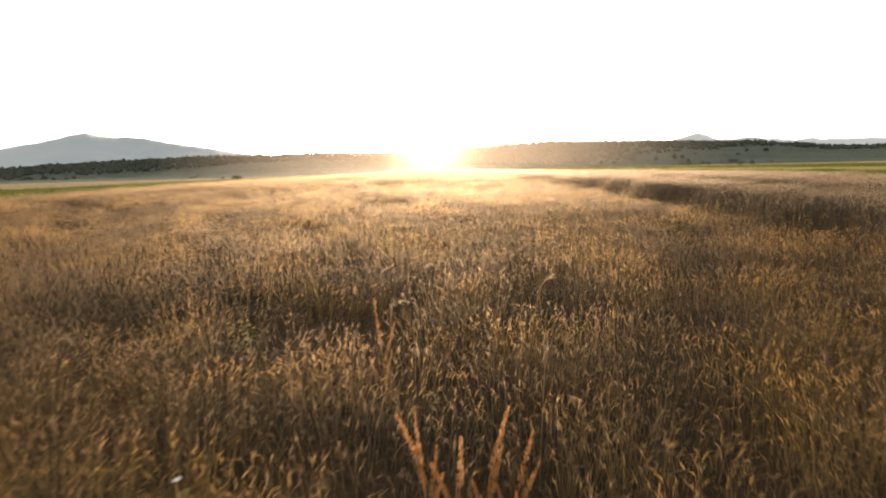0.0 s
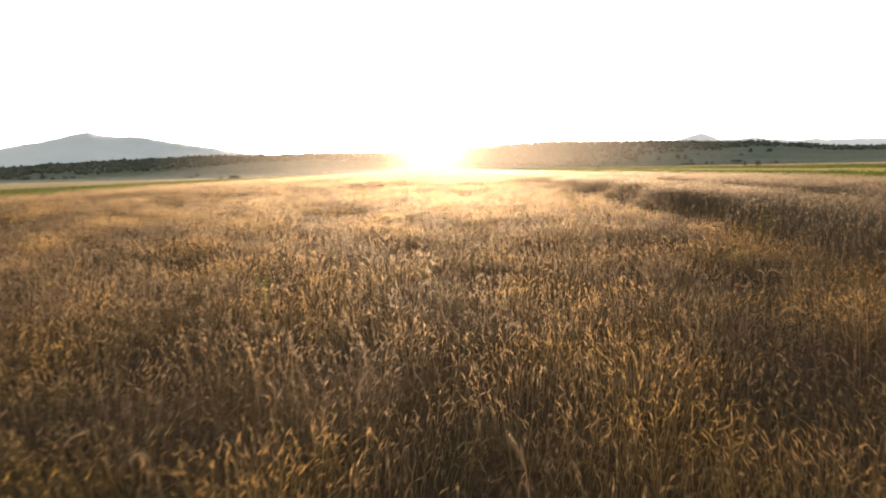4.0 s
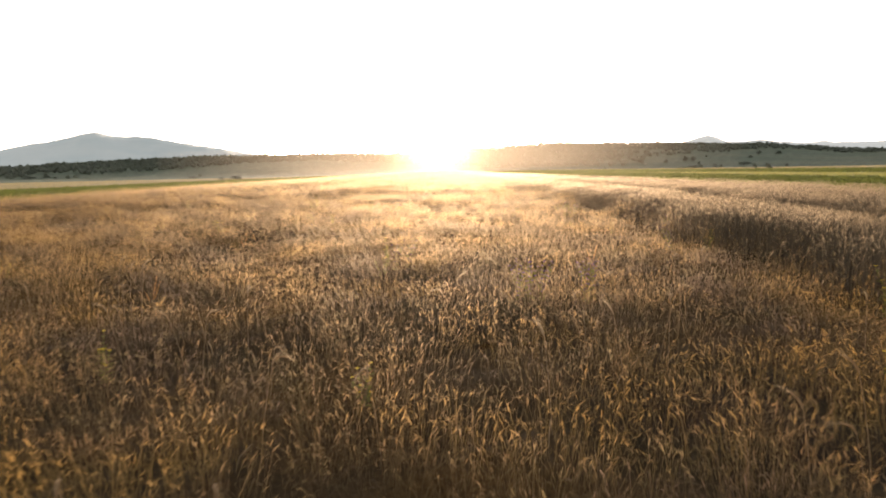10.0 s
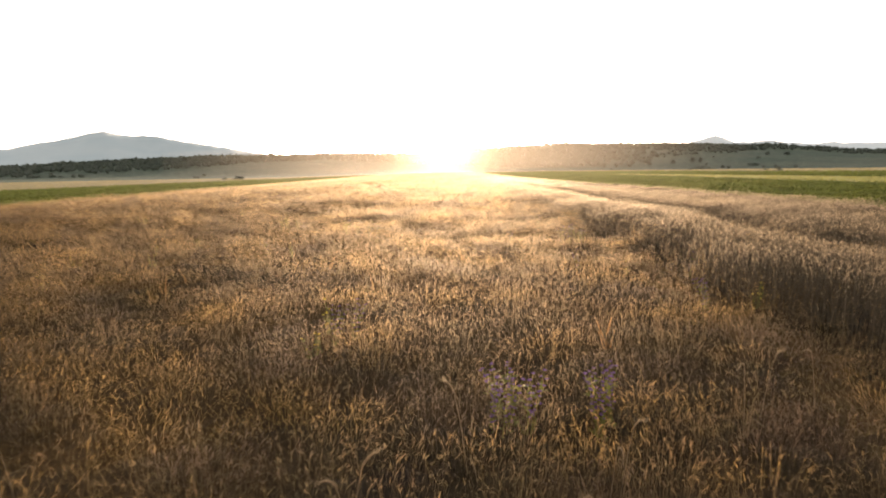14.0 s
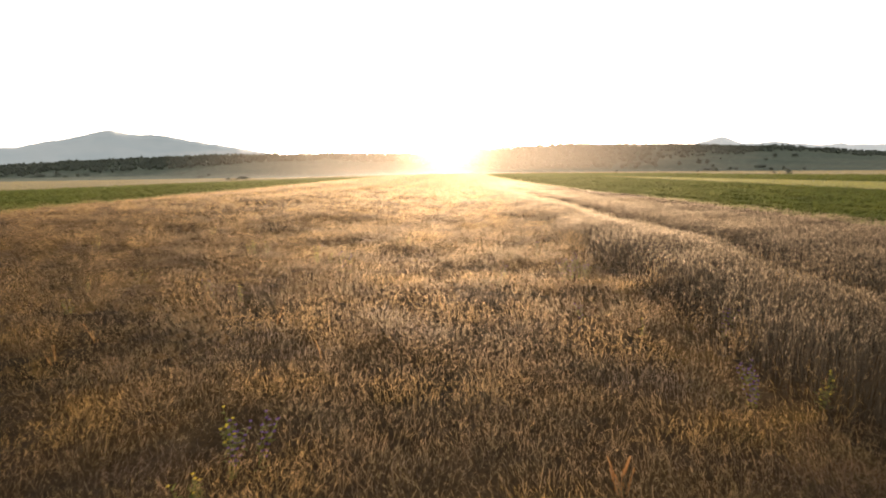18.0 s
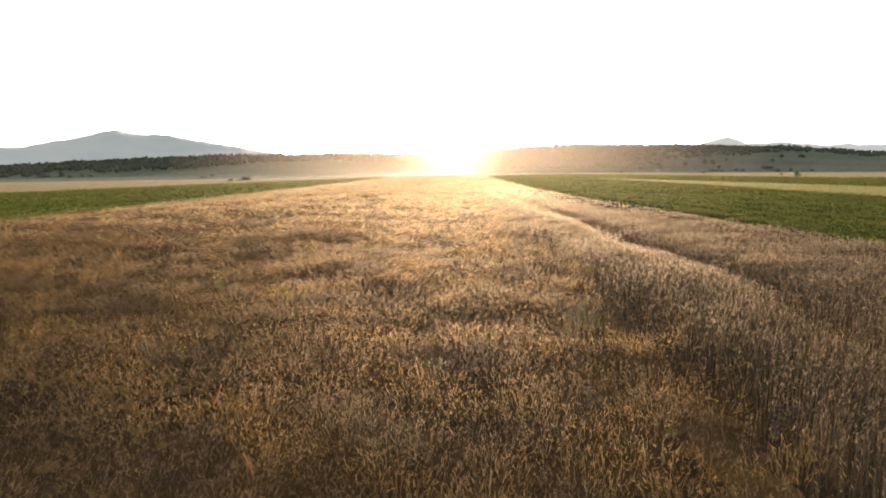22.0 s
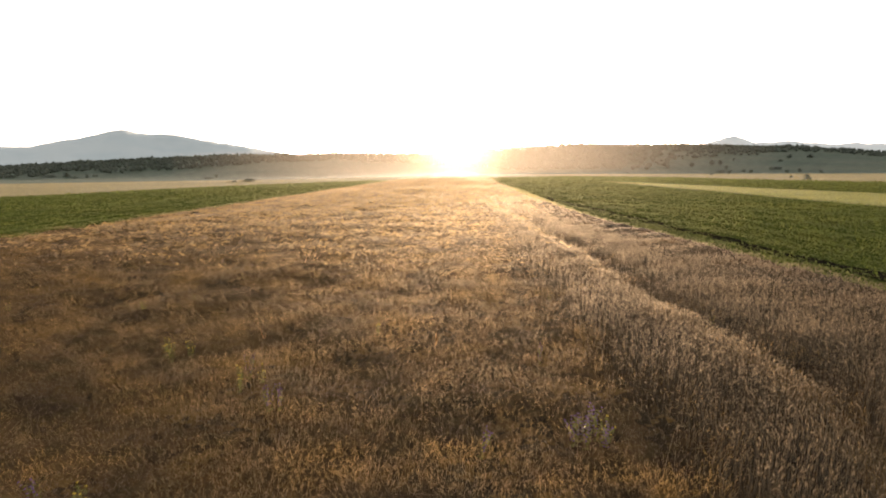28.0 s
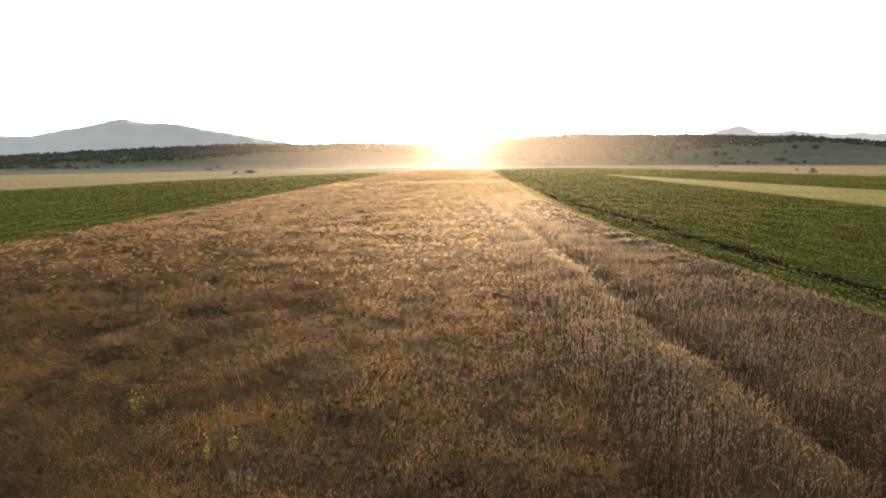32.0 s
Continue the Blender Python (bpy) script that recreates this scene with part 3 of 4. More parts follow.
def middle_zone(x, y):
    soft_edge = rng.normal(0, 1.0, len(x))
    return np.hypot((x - path_x(y)) * 1.2, np.maximum(y - 10, 0)) + soft_edge < 19.5


def sow(density, y0, y1, pick, *how):
    bunch = 26 if y0 < 1 else 1
    x, y = scatter(density, -22.7, 14.2, y0, y1)
    k = pick(x, y)
    x, y = x[k], y[k]
    m = rng.uniform(0, 1, len(x)) < rye_share(x, y)
    k = ~m | (rng.uniform(0, 1, len(x)) < (0.55 if density > 700 else 0.9))      # rye stands thinner
    x, y, m = x[k], y[k], m[k]
    for kind, sel in (("wheat", ~m), ("rye", m)):
        args = list(how)
        if kind == "rye":
            args[-1], args[5] = 0.08, max(how[5] * 0.82, 0.62)
            if y0 < 1:
                args[0], args[2] = 0.1, 2
        px, py = x[sel], y[sel]
        if kind == "wheat" and bunch > 1:
            full = how[4]      # leafy plants close to the flight
            plants(heaps["wheat_near" if full else kind], heaps[kind + "_straw"], px[::bunch], py[::bunch], kind, *args, bunch)
        else:
            plants(heaps["wheat_far" if kind == "wheat" and y0 > 40 else kind], heaps[kind + "_straw"], px, py, kind, *args)


sow(560, 0.7, 14, near_zone, 0.1, 2, 2, 0, True, 0.55, 5, 0.14)
sow(1250, 0.7, 19, lambda x, y: ~near_zone(x, y) & middle_zone(x, y) & (y + rng.normal(0, 1.0, len(x)) < 16), 0.8, 2, 1, 0, False, 0.62, 0, 0.1)
sow(900, 0.9, 34, lambda x, y: ~near_zone(x, y) & middle_zone(x, y) & (y + rng.normal(0, 1.0, len(x)) > 16), 0.8, 2, 1, 0, False, 0.85, 0, 0.1)
sow(360, 1.0, 62, lambda x, y: ~middle_zone(x, y) & (rng.uniform(0, 1, len(x)) < np.interp(y, [40, 62], [1, 0])), 0.78, 2, 1, 0, False, 1.2, 0, 0.2)
sow(58, 40.5, 110, lambda x, y: rng.uniform(0, 1, len(x)) < np.interp(y, [40, 60, 110], [0.0, 1, 0.5]), 0.72, 2, 1, 0, False, 3.9, 0, 0.7)
sow(13, 102, 205, lambda x, y: x == x, 0.72, 2, 1, 0, False, 8.0, 0, 1.2)
# the same crop behind and beside the start
x, y = rng.uniform(-16, 14, 42000), rng.uniform(-2.9, 15, 42000)
k = ~in_view(x, y) & (x < field_right(y))
plants(heaps["wheat"], heaps["wheat_straw"], x[k], y[k], "wheat", 0.6, 2, 1, 0, False, 1.7, 1, 0.3)
for key, name, mat, label, category in (
        ("wheat", "wheat_ears", mat_wheat, "ripe golden-brown wheat ears laid in waves by wind", "wheat"),
        ("wheat_near", "wheat_ears", mat_wheat_near, "bearded golden-brown wheat ears standing in tufts", "wheat"),
        ("wheat_far", "wheat_ears", mat_wheat_far, "far golden wheat ears laid flat by wind", "wheat"),
        ("rye", "rye_ears", mat_rye, "pale ripe rye ears nodding on tall stalks", "rye"),
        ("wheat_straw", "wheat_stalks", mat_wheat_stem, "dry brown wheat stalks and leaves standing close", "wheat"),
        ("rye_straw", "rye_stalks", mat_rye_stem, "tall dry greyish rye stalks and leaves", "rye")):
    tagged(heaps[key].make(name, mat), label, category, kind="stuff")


def sheet(name, x0, x1, y0, y1, step_x, step_y, height, mat, label, category, left=None, right=None):
    nx, ny = int((x1 - x0) / step_x) + 1, int((y1 - y0) / step_y) + 1
    u = np.linspace(0, 1, nx)
    yy = np.linspace(y0, y1, ny)
    U, Y = np.meshgrid(u, yy, indexing="ij")
    L = left(Y) if left else x0 + 0 * Y
    Rr = right(Y) if right else x1 + 0 * Y
    X = L + (Rr - L) * U
    Z = land(X, Y) + height(X, Y)
    v = np.stack([X, Y, Z], -1).reshape(-1, 3)
    a, b = np.meshgrid(np.arange(nx - 1), np.arange(ny - 1), indexing="ij")
    f = np.stack([a * ny + b, (a + 1) * ny + b, (a + 1) * ny + b + 1, a * ny + b + 1], -1).reshape(-1, 4)
    return tagged(bulk(name, v, f, mat, True), label, category, kind="stuff")


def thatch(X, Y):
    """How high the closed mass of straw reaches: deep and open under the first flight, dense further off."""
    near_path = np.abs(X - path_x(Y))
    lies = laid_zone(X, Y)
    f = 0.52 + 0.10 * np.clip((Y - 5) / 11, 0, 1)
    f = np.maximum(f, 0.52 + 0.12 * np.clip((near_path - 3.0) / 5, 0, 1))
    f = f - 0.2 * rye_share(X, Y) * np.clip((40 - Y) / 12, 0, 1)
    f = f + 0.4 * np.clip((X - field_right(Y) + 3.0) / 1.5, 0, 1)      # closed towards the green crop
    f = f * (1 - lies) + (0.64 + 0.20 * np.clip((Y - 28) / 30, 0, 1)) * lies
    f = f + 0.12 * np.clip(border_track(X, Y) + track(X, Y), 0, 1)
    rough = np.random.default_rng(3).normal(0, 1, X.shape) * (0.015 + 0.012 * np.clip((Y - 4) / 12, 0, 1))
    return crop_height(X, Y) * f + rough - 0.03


# the laid straw in a middle and a light tone, for half-lit and sunlit mats
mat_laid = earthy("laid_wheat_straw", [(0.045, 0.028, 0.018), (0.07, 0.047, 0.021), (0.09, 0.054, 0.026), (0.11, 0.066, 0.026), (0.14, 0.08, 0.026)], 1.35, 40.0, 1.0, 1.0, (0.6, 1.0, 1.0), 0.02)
mat_lit_straw = leafy("laid_wheat_lit", STRAW, 1.1, PATCH, 0.3, 0.04, 0.7, (0.5, 1.2, 1.0), 0.85, 0.07)
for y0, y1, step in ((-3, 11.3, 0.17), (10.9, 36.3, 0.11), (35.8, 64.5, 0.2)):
    under = sheet("wheat_thatch", -22.6, 14.1, y0, y1, step, step, thatch, mat_shaded_straw,
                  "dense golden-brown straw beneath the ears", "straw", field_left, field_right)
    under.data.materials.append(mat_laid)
    under.data.materials.append(mat_lit_straw)
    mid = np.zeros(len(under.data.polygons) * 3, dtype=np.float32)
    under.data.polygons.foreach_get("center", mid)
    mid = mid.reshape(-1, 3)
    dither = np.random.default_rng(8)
    # painted light: wheel tracks get lighter straw as sunlit, clefts the shade-dark one
    lit_tracks = np.clip(border_track(mid[:, 0], mid[:, 1]) + track(mid[:, 0], mid[:, 1]), 0, 1)
    lies = np.maximum(laid_zone(mid[:, 0], mid[:, 1]), lit_tracks) * (clefts(mid[:, 0], mid[:, 1]) < 0.4)
    # lightest straw far off, imitating sunlit tops seen at a low angle
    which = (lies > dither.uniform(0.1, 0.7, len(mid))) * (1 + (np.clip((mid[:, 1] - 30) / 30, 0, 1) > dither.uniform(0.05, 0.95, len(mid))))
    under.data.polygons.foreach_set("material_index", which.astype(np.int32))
sheet("wheat_thatch_far", -22.6, 14.1, 64, 206, 0.45, 0.45, lambda X, Y: crop_height(X, Y) * 0.64 + np.random.default_rng(4).normal(0, 0.06, X.shape), mat_lit_straw,
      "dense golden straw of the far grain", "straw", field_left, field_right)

# ---- green crops, mown strip and stubble beyond ----
def leaves(heap, x, y, z, size, tilt=0.7, bent=True):
    """Loose leaf blades as small bent quads."""
    n = len(x)
    a = rng.uniform(0, math.tau, n)
    t = rng.uniform(0.05, tilt, n)
    d = np.stack([np.cos(a) * np.cos(t), np.sin(a) * np.cos(t), np.sin(t)], -1)
    s = np.stack([-np.sin(a), np.cos(a), rng.uniform(-0.3, 0.3, n)], -1)
    p = np.stack([x, y, z], -1)
    L = (size * rng.uniform(0.7, 1.3, n))[:, None]
    q = np.stack([p, p + d * L * 0.55 + np.array([0, 0, 0.10]) * L, p + d * L], 1)
    if bent:
        heap.ribbons(q, s, np.stack([L[:, 0] * 0.25, L[:, 0] * 0.75, L[:, 0] * 0.12], 1))
    else:
        heap.ribbons(q[:, ::2], s, np.stack([L[:, 0] * 0.7, L[:, 0] * 0.35], 1))


def green_height(x, y, row=0.5):
    r = np.cos((x + 0.065 * y) / row * math.tau) * 0.5 + 0.5
    passes = np.cos((x + 0.065 * y) / 2.5 * math.tau) * np.where(x > 0, 0.3, 1.0)
    r = r * (0.75 + 0.25 * passes)
    return 0.14 + 0.15 * r + 0.06 * passes + 0.06 * smooth_noise(x, y, 81, 0.25, 0.25) + 0.04 * smooth_noise(x, y, 82, 0.9, 0.9)


def strip_near(y):
    return 39.6 - 0.03 * np.clip(y - 63, 0, 90)


def strip_far(y):
    return 56.2 - 0.25 * np.clip(y - 86, -40, 68)


def green_right_end(x):
    return np.interp(x, [9, 12, 42, 73, 82, 91], [214, 217, 240, 200, 152, 133])


def right_green(x, y):
    return (x > field_right(y) - 0.05) & (x < 96) & (y < green_right_end(x)) & ~((x > strip_near(y)) & (x < strip_far(y)) & (y < 156))


def left_green_edge(y):
    return np.interp(y, [20, 101, 125, 168, 203], [-112, -104, -96, -80, -46])


def left_green(x, y):
    return (x < field_left(y) - 0.25) & (x > left_green_edge(y)) & (y < 203)


def furrow(x, y):
    fx = 17.3 - 0.11 * (y - 33)
    return np.exp(-((x - fx + 0.2 * np.sin(y * 0.7)) / 0.75) ** 2) * (0.75 + 0.25 * np.sin(y * 1.9 + x))


for name, inside, x0, x1, y0, label in (
        ("green_crop", right_green, 9, 96, 15, "low bright-green leafy crop in rows on dark soil"),
        ("green_crop_far_side", left_green, -112, -22, 20, "low green leafy crop beside the grain")):
    hp = Heap()
    for dens, d0, d1, size in ((190, 0, 36, 0.085), (95, 35, 55, 0.11), (40, 54, 85, 0.13), (18, 83, 140, 0.18), (5, 138, 260, 0.36)):
        n = int(dens * (1.0 if x0 > 0 else 0.6) * (x1 - x0) * 245)
        x, y = rng.uniform(x0, x1, n), rng.uniform(y0, y0 + 245, n)
        r = np.hypot(x - 3.4, y - 14)
        k = inside(x, y) & (r >= d0) & (r < d1) & in_view(x, y, 4)
        x, y = x[k], y[k]
        row = np.cos((x + 0.065 * y) / 0.5 * math.tau) * 0.5 + 0.5
        row = row * (0.65 + (0.12 if x0 > 0 else 0.35) * np.cos((x + 0.065 * y) / 2.5 * math.tau))      # drill passes
        k = rng.uniform(0, 1, len(x)) < 0.22 + 0.78 * row
        x, y = x[k], y[k]
        if x0 > 0:
            k = rng.uniform(0, 1, len(x)) > 1.0 * furrow(x, y)
            x, y = x[k], y[k]
        leaves(hp, x, y, land(x, y) + green_height(x, y) * rng.uniform(0.55, 1.0, len(x)), size, 0.7, False)
    tagged(hp.make(name, mat_green), label, "crop", kind="stuff")

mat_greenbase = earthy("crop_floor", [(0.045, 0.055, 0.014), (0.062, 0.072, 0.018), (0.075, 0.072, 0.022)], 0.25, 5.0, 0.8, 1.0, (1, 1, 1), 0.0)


def patch(name, inside, x0, x1, y0, y1, step, lift, mat, label, category):
    """A field floor cut to its outline, a hand above the soil."""
    nx, ny = int((x1 - x0) / step) + 1, int((y1 - y0) / step) + 1
    X, Y = np.meshgrid(np.linspace(x0, x1, nx), np.linspace(y0, y1, ny), indexing="ij")
    Z = land(X, Y) + lift
    v = np.stack([X, Y, Z], -1).reshape(-1, 3)
    a, b = np.meshgrid(np.arange(nx - 1), np.arange(ny - 1), indexing="ij")
    f = np.stack([a * ny + b, (a + 1) * ny + b, (a + 1) * ny + b + 1, a * ny + b + 1], -1).reshape(-1, 4)
    c = v[f].mean(1)
    return tagged(bulk(name, v, f[inside(c[:, 0], c[:, 1])], mat, True), label, category, kind="structure")


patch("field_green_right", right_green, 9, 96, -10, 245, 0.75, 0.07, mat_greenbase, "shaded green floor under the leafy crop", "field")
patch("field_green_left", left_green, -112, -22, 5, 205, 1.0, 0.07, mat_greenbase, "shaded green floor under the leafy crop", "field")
mat_furrow = earthy("dark_furrow_soil", [(0.012, 0.010, 0.007), (0.02, 0.017, 0.011), (0.032, 0.026, 0.016)], 0.9, 9.0, 1.0, 1.0, (1, 1, 1), 0.0)
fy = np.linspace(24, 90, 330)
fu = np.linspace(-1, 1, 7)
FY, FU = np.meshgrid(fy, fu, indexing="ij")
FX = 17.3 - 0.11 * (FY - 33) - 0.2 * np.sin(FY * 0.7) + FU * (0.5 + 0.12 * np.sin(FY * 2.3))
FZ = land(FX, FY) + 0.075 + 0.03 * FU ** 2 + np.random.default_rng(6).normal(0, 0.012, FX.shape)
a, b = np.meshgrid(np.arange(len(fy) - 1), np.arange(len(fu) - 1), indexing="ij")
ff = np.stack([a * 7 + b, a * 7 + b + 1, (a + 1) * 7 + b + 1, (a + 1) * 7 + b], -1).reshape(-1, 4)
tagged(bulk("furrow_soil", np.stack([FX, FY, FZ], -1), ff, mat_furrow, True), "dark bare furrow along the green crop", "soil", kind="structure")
mat_stripbase = earthy("mown_floor", [(0.165, 0.16, 0.024), (0.22, 0.195, 0.03), (0.245, 0.205, 0.036)], 0.08, 3.0, 0.5)
patch("field_strip", lambda x, y: (x > strip_near(y)) & (x < strip_far(y)) & (y < 157), 36, 70, 30, 157, 1.0, 0.12, mat_stripbase, "yellow-green mown strip between crops", "field")
mat_stubbase = earthy("stubble_floor", [(0.18, 0.138, 0.05), (0.235, 0.176, 0.068), (0.28, 0.206, 0.084)], 0.02, 1.5, 0.4, 0.9, (0.4, 2.5, 1))


def stubble_area(x, y):
    grain = (x > field_left(y)) & (x < field_right(y)) & (y < 206)
    strip = (x > strip_near(y)) & (x < strip_far(y)) & (y < 157)
    return ~grain & ~strip & ~right_green(x, y) & ~left_green(x, y) & (np.hypot(x, y) < 318) & (y > 60)


patch("field_stubble", stubble_area, -240, 240, 60, 316, 3.0, 0.05, mat_stubbase, "pale straw stubble field in the valley", "field")

hp = Heap()
y = rng.uniform(20, 110, 26000)
x = field_right(y) + rng.uniform(-0.15, 1.0, len(y)) ** 2 * 2.3
k = in_view(x, y, 4) & (rng.uniform(0, 1, len(y)) < np.interp(y, [20, 110], [1.0, 0.35]) * np.clip(0.7 + 0.7 * smooth_noise(x, y, 83, 0.4, 0.3), 0.15, 1))
x, y = x[k], y[k]
leaves(hp, x, y, land(x, y) + rng.uniform(0.12, 0.5, len(x)) * np.exp(-(x - field_right(y)) / 1.6), np.interp(y, [25, 110], [0.09, 0.2]), 1.2, False)
tagged(hp.make("margin_weeds", mat_margin), "yellow-green weeds along the edge of the grain", "weeds", kind="stuff")
hp = Heap()
n = 22000
x, y = rng.uniform(36, 70, n), rng.uniform(40, 157, n)
k = (x > strip_near(y)) & (x < strip_far(y))
leaves(hp, x[k], y[k], land(x[k], y[k]) + 0.11, 0.11, 1.2, False)
tagged(hp.make("mown_grass", mat_strip), "short yellow-green grass on the mown strip", "grass", kind="stuff")
hp = Heap()
n = 40000
x, y = rng.uniform(-230, 230, n), rng.uniform(60, 318, n)
k = stubble_area(x, y)
leaves(hp, x[k], y[k], land(x[k], y[k]) + 0.05, 0.2, 1.2, False)
tagged(hp.make("stubble", mat_stubble), "pale dry straw stubble across the valley", "stubble", kind="stuff")


# ---- woods on the ridge ----
ICO = bmesh.new()
bmesh.ops.create_icosphere(ICO, subdivisions=1, radius=1.0)
ICO_V = np.array([v.co[:] for v in ICO.verts])
ICO_F = np.array([[v.index for v in f.verts] for f in ICO.faces])
ICO.free()


def clumps(x, y, z, r, squash=0.8):
    """Uneven leafy lumps, one for each centre."""
    n, k = len(x), len(ICO_V)
    v = ICO_V[None] * r[:, None, None] * rng.uniform(0.65, 1.3, (n, k, 1)) + rng.normal(0, 0.08, (n, k, 3)) * r[:, None, None]
    v[..., 2] *= squash
    v += np.stack([x, y, z], -1)[:, None]
    f = ICO_F[None] + (np.arange(n) * k)[:, None, None]
    return v.reshape(-1, 3), f.reshape(-1, 3)


def wooded(x, y):
    """Where trees stand close: the ridge, and the lower left slope."""
    az = np.degrees(np.arctan2(x, y))
    r = np.hypot(x, y)
    lower = np.interp(az, [-45, -41.4, -39.2, -37.8, -35.8, -33.6, -31.4, -26.7, -24.2, -21.7, -14.7, -5, 3, 15.4, 18, 20.5, 22.9, 26.6, 29.6, 33.6, 44],
                      [495, 500, 513, 570, 575, 515, 532, 552, 591, 626, 680, 560, 440, 400, 420, 520, 600, 645, 750, 755, 740])
    return (r > lower + 18 * smooth_noise(x, y, 91, 0.01, 0.01)) & (r < 1000)


n = 8500
az, r = np.radians(rng.uniform(-47, 44, n)), np.sqrt(rng.uniform(370 ** 2, 1000 ** 2, n))
thick_az, thick_r = np.radians(rng.uniform(-6, 15, 1900)), rng.uniform(420, 760, 1900)      # close wood on the sunward slope
az, r = np.concatenate([az, thick_az]), np.concatenate([r, thick_r])
x, y = r * np.sin(az), r * np.cos(az)
k = wooded(x, y)
x, y = x[k], y[k]
z = ground_z(x, y)
size = rng.uniform(1.3, 2.3, len(x)) * rng.uniform(0.8, 1.2, len(x))
vs, fs, off = [], [], 0
for dx, dy, dz, q in ((0, 0, 0.9, 1.0), (0.45, 0.2, 1.7, 0.7)):
    half = slice(None, None, 1 if q == 1.0 else 3)
    v, f = clumps((x + dx * size)[half], (y + dy * size)[half], (z + dz * size)[half], (size * q)[half])
    vs.append(v), fs.append(f + off)
    off += len(v)
woods = tagged(bulk("far_woods", np.concatenate(vs), np.concatenate(fs), mat_forest), "dark oak woodland along the ridge", "woodland", kind="stuff")


# ---- single trees and bushes ----
def tree_parts(name, height, spread, trunk_r, seed, n_clump, n_leaf, label, category, low=0.25):
    """A tree with a tapered trunk, limbs and a crown of many small leaf sprays."""
    r = np.random.default_rng(seed)
    root = thing(name, label, category)
    hp = Heap()
    s = np.linspace(0, 1, 6)
    bend = np.stack([0.06 * height * np.sin(s * 2.2 + seed), 0.05 * height * np.cos(s * 1.7 + seed) - 0.05 * height * math.cos(seed), s * height * 0.8], -1)
    bend -= bend[0]
    hp.tubes(bend[None], trunk_r * (1 - 0.85 * s), 7)
    for k in range(6):
        u = r.uniform(0.3, 0.8)
        b = np.array([np.interp(u, s, bend[:, i]) for i in range(3)])
        a = r.uniform(0, math.tau)
        e = b + np.array([math.cos(a), math.sin(a), 0.7]) * spread * r.uniform(0.35, 0.6)
        mid = (b + e) / 2 + np.array([0, 0, 0.1 * spread])
        hp.tubes(np.stack([b, mid, e])[None], np.array([0.4, 0.25, 0.08]) * trunk_r, 5)
    hp.make("trunk", mat_bark, root)
    hp = Heap()
    global rng
    keep_rng, rng = rng, r
    for k in range(n_clump):
        a, q = r.uniform(0, math.tau), spread * math.sqrt(r.uniform(0, 1)) * 0.5
        cz = height * (low + (0.95 - low) * r.uniform(0, 1)) * (1 - 0.35 * (q / spread * 2) ** 2)
        cr = spread * r.uniform(0.10, 0.2)
        p = r.normal(0, 1, (n_leaf, 3))
        p = p / np.linalg.norm(p, axis=1, keepdims=True) * cr * r.uniform(0.5, 1.1, (n_leaf, 1)) + np.array([q * math.cos(a), q * math.sin(a), cz])
        p[:, 2] = np.maximum(p[:, 2], 0.05)
        leaves(hp, p[:, 0], p[:, 1], p[:, 2], max(0.14, cr * 0.55), 1.3)
    rng = keep_rng
    hp.make("crown", mat_forest, root)
    return root


trees = [tree_parts("hillside_tree", 6.5, 6.0, 0.20, 3, 44, 22, "round dark-green oak alone on the dry hillside", "tree"),
         tree_parts("hillside_tree", 5.0, 4.6, 0.15, 8, 38, 22, "small dark-green oak on the grassy slope", "tree"),
         tree_parts("bush", 2.3, 2.3, 0.07, 5, 30, 22, "low dark hawthorn bush on open grass", "bush", 0.1)]
# bearing in degrees, distance, which, breadth, height
hill_trees = [(21.7, 450, 1, 0.75, 0.75), (23.4, 473, 0, 0.76, 0.76), (24.1, 474, 0, 0.82, 0.91), (19.6, 428, 1, 0.8, 0.8), (29.5, 593, 0, 0.86, 0.86), (31.0, 605, 0, 1.17, 0.78)]
slope_bushes = [(24.6, 431, 2, 1.16, 1.16), (28.8, 538, 2, 1.46, 0.73), (28.3, 427, 2, 3.0, 0.77), (24.2, 354, 2, 2.37, 0.6), (24.8, 336, 2, 0.8, 0.7), (25.9, 368, 2, 1.0, 0.75),
                (26.4, 353, 2, 0.8, 0.7), (29.1, 351, 2, 1.0, 0.7), (30.1, 367, 2, 0.85, 0.85), (31.6, 350, 2, 0.7, 0.7), (23.2, 261, 2, 0.6, 0.45), (30.0, 186, 2, 0.7, 0.64),
                (29.0, 208, 2, 0.4, 0.35), (25.2, 545, 2, 0.8, 0.8), (16.0, 323, 2, 0.7, 0.5)]
valley_bushes = [(-38.2, 473, 2, 3.2, 0.9), (-36.9, 476, 2, 1.82, 1.52), (-36.2, 439, 2, 1.2, 0.7), (-35.3, 446, 2, 0.9, 1.02), (-34.7, 456, 2, 1.25, 0.83),
                 (-25.2, 350, 2, 1.66, 0.55), (-24.7, 403, 2, 1.02, 0.8), (-22.5, 268, 2, 0.9, 0.52), (-21.3, 275, 2, 2.1, 0.66)]
used = set()
for bearing, dist, which, broad, high in hill_trees + slope_bushes + valley_bushes:
    px, py = dist * math.sin(radians(bearing)), dist * math.cos(radians(bearing))
    m = pose(px, py, float(ground_z(px, py)) - 0.03, 0, 0, bearing * 37 % 360) @ Matrix.Diagonal((broad, broad, high, 1))
    if which in used:
        copy_thing(trees[which], m)
    else:
        trees[which].matrix_basis = m
        used.add(which)


# ---- single plants that stand out of the crop ----
def mesh_part(name, heap, mat, root, label=""):
    ob = heap.make(name, mat, root)
    if label:
        ob["label"] = label
    return ob


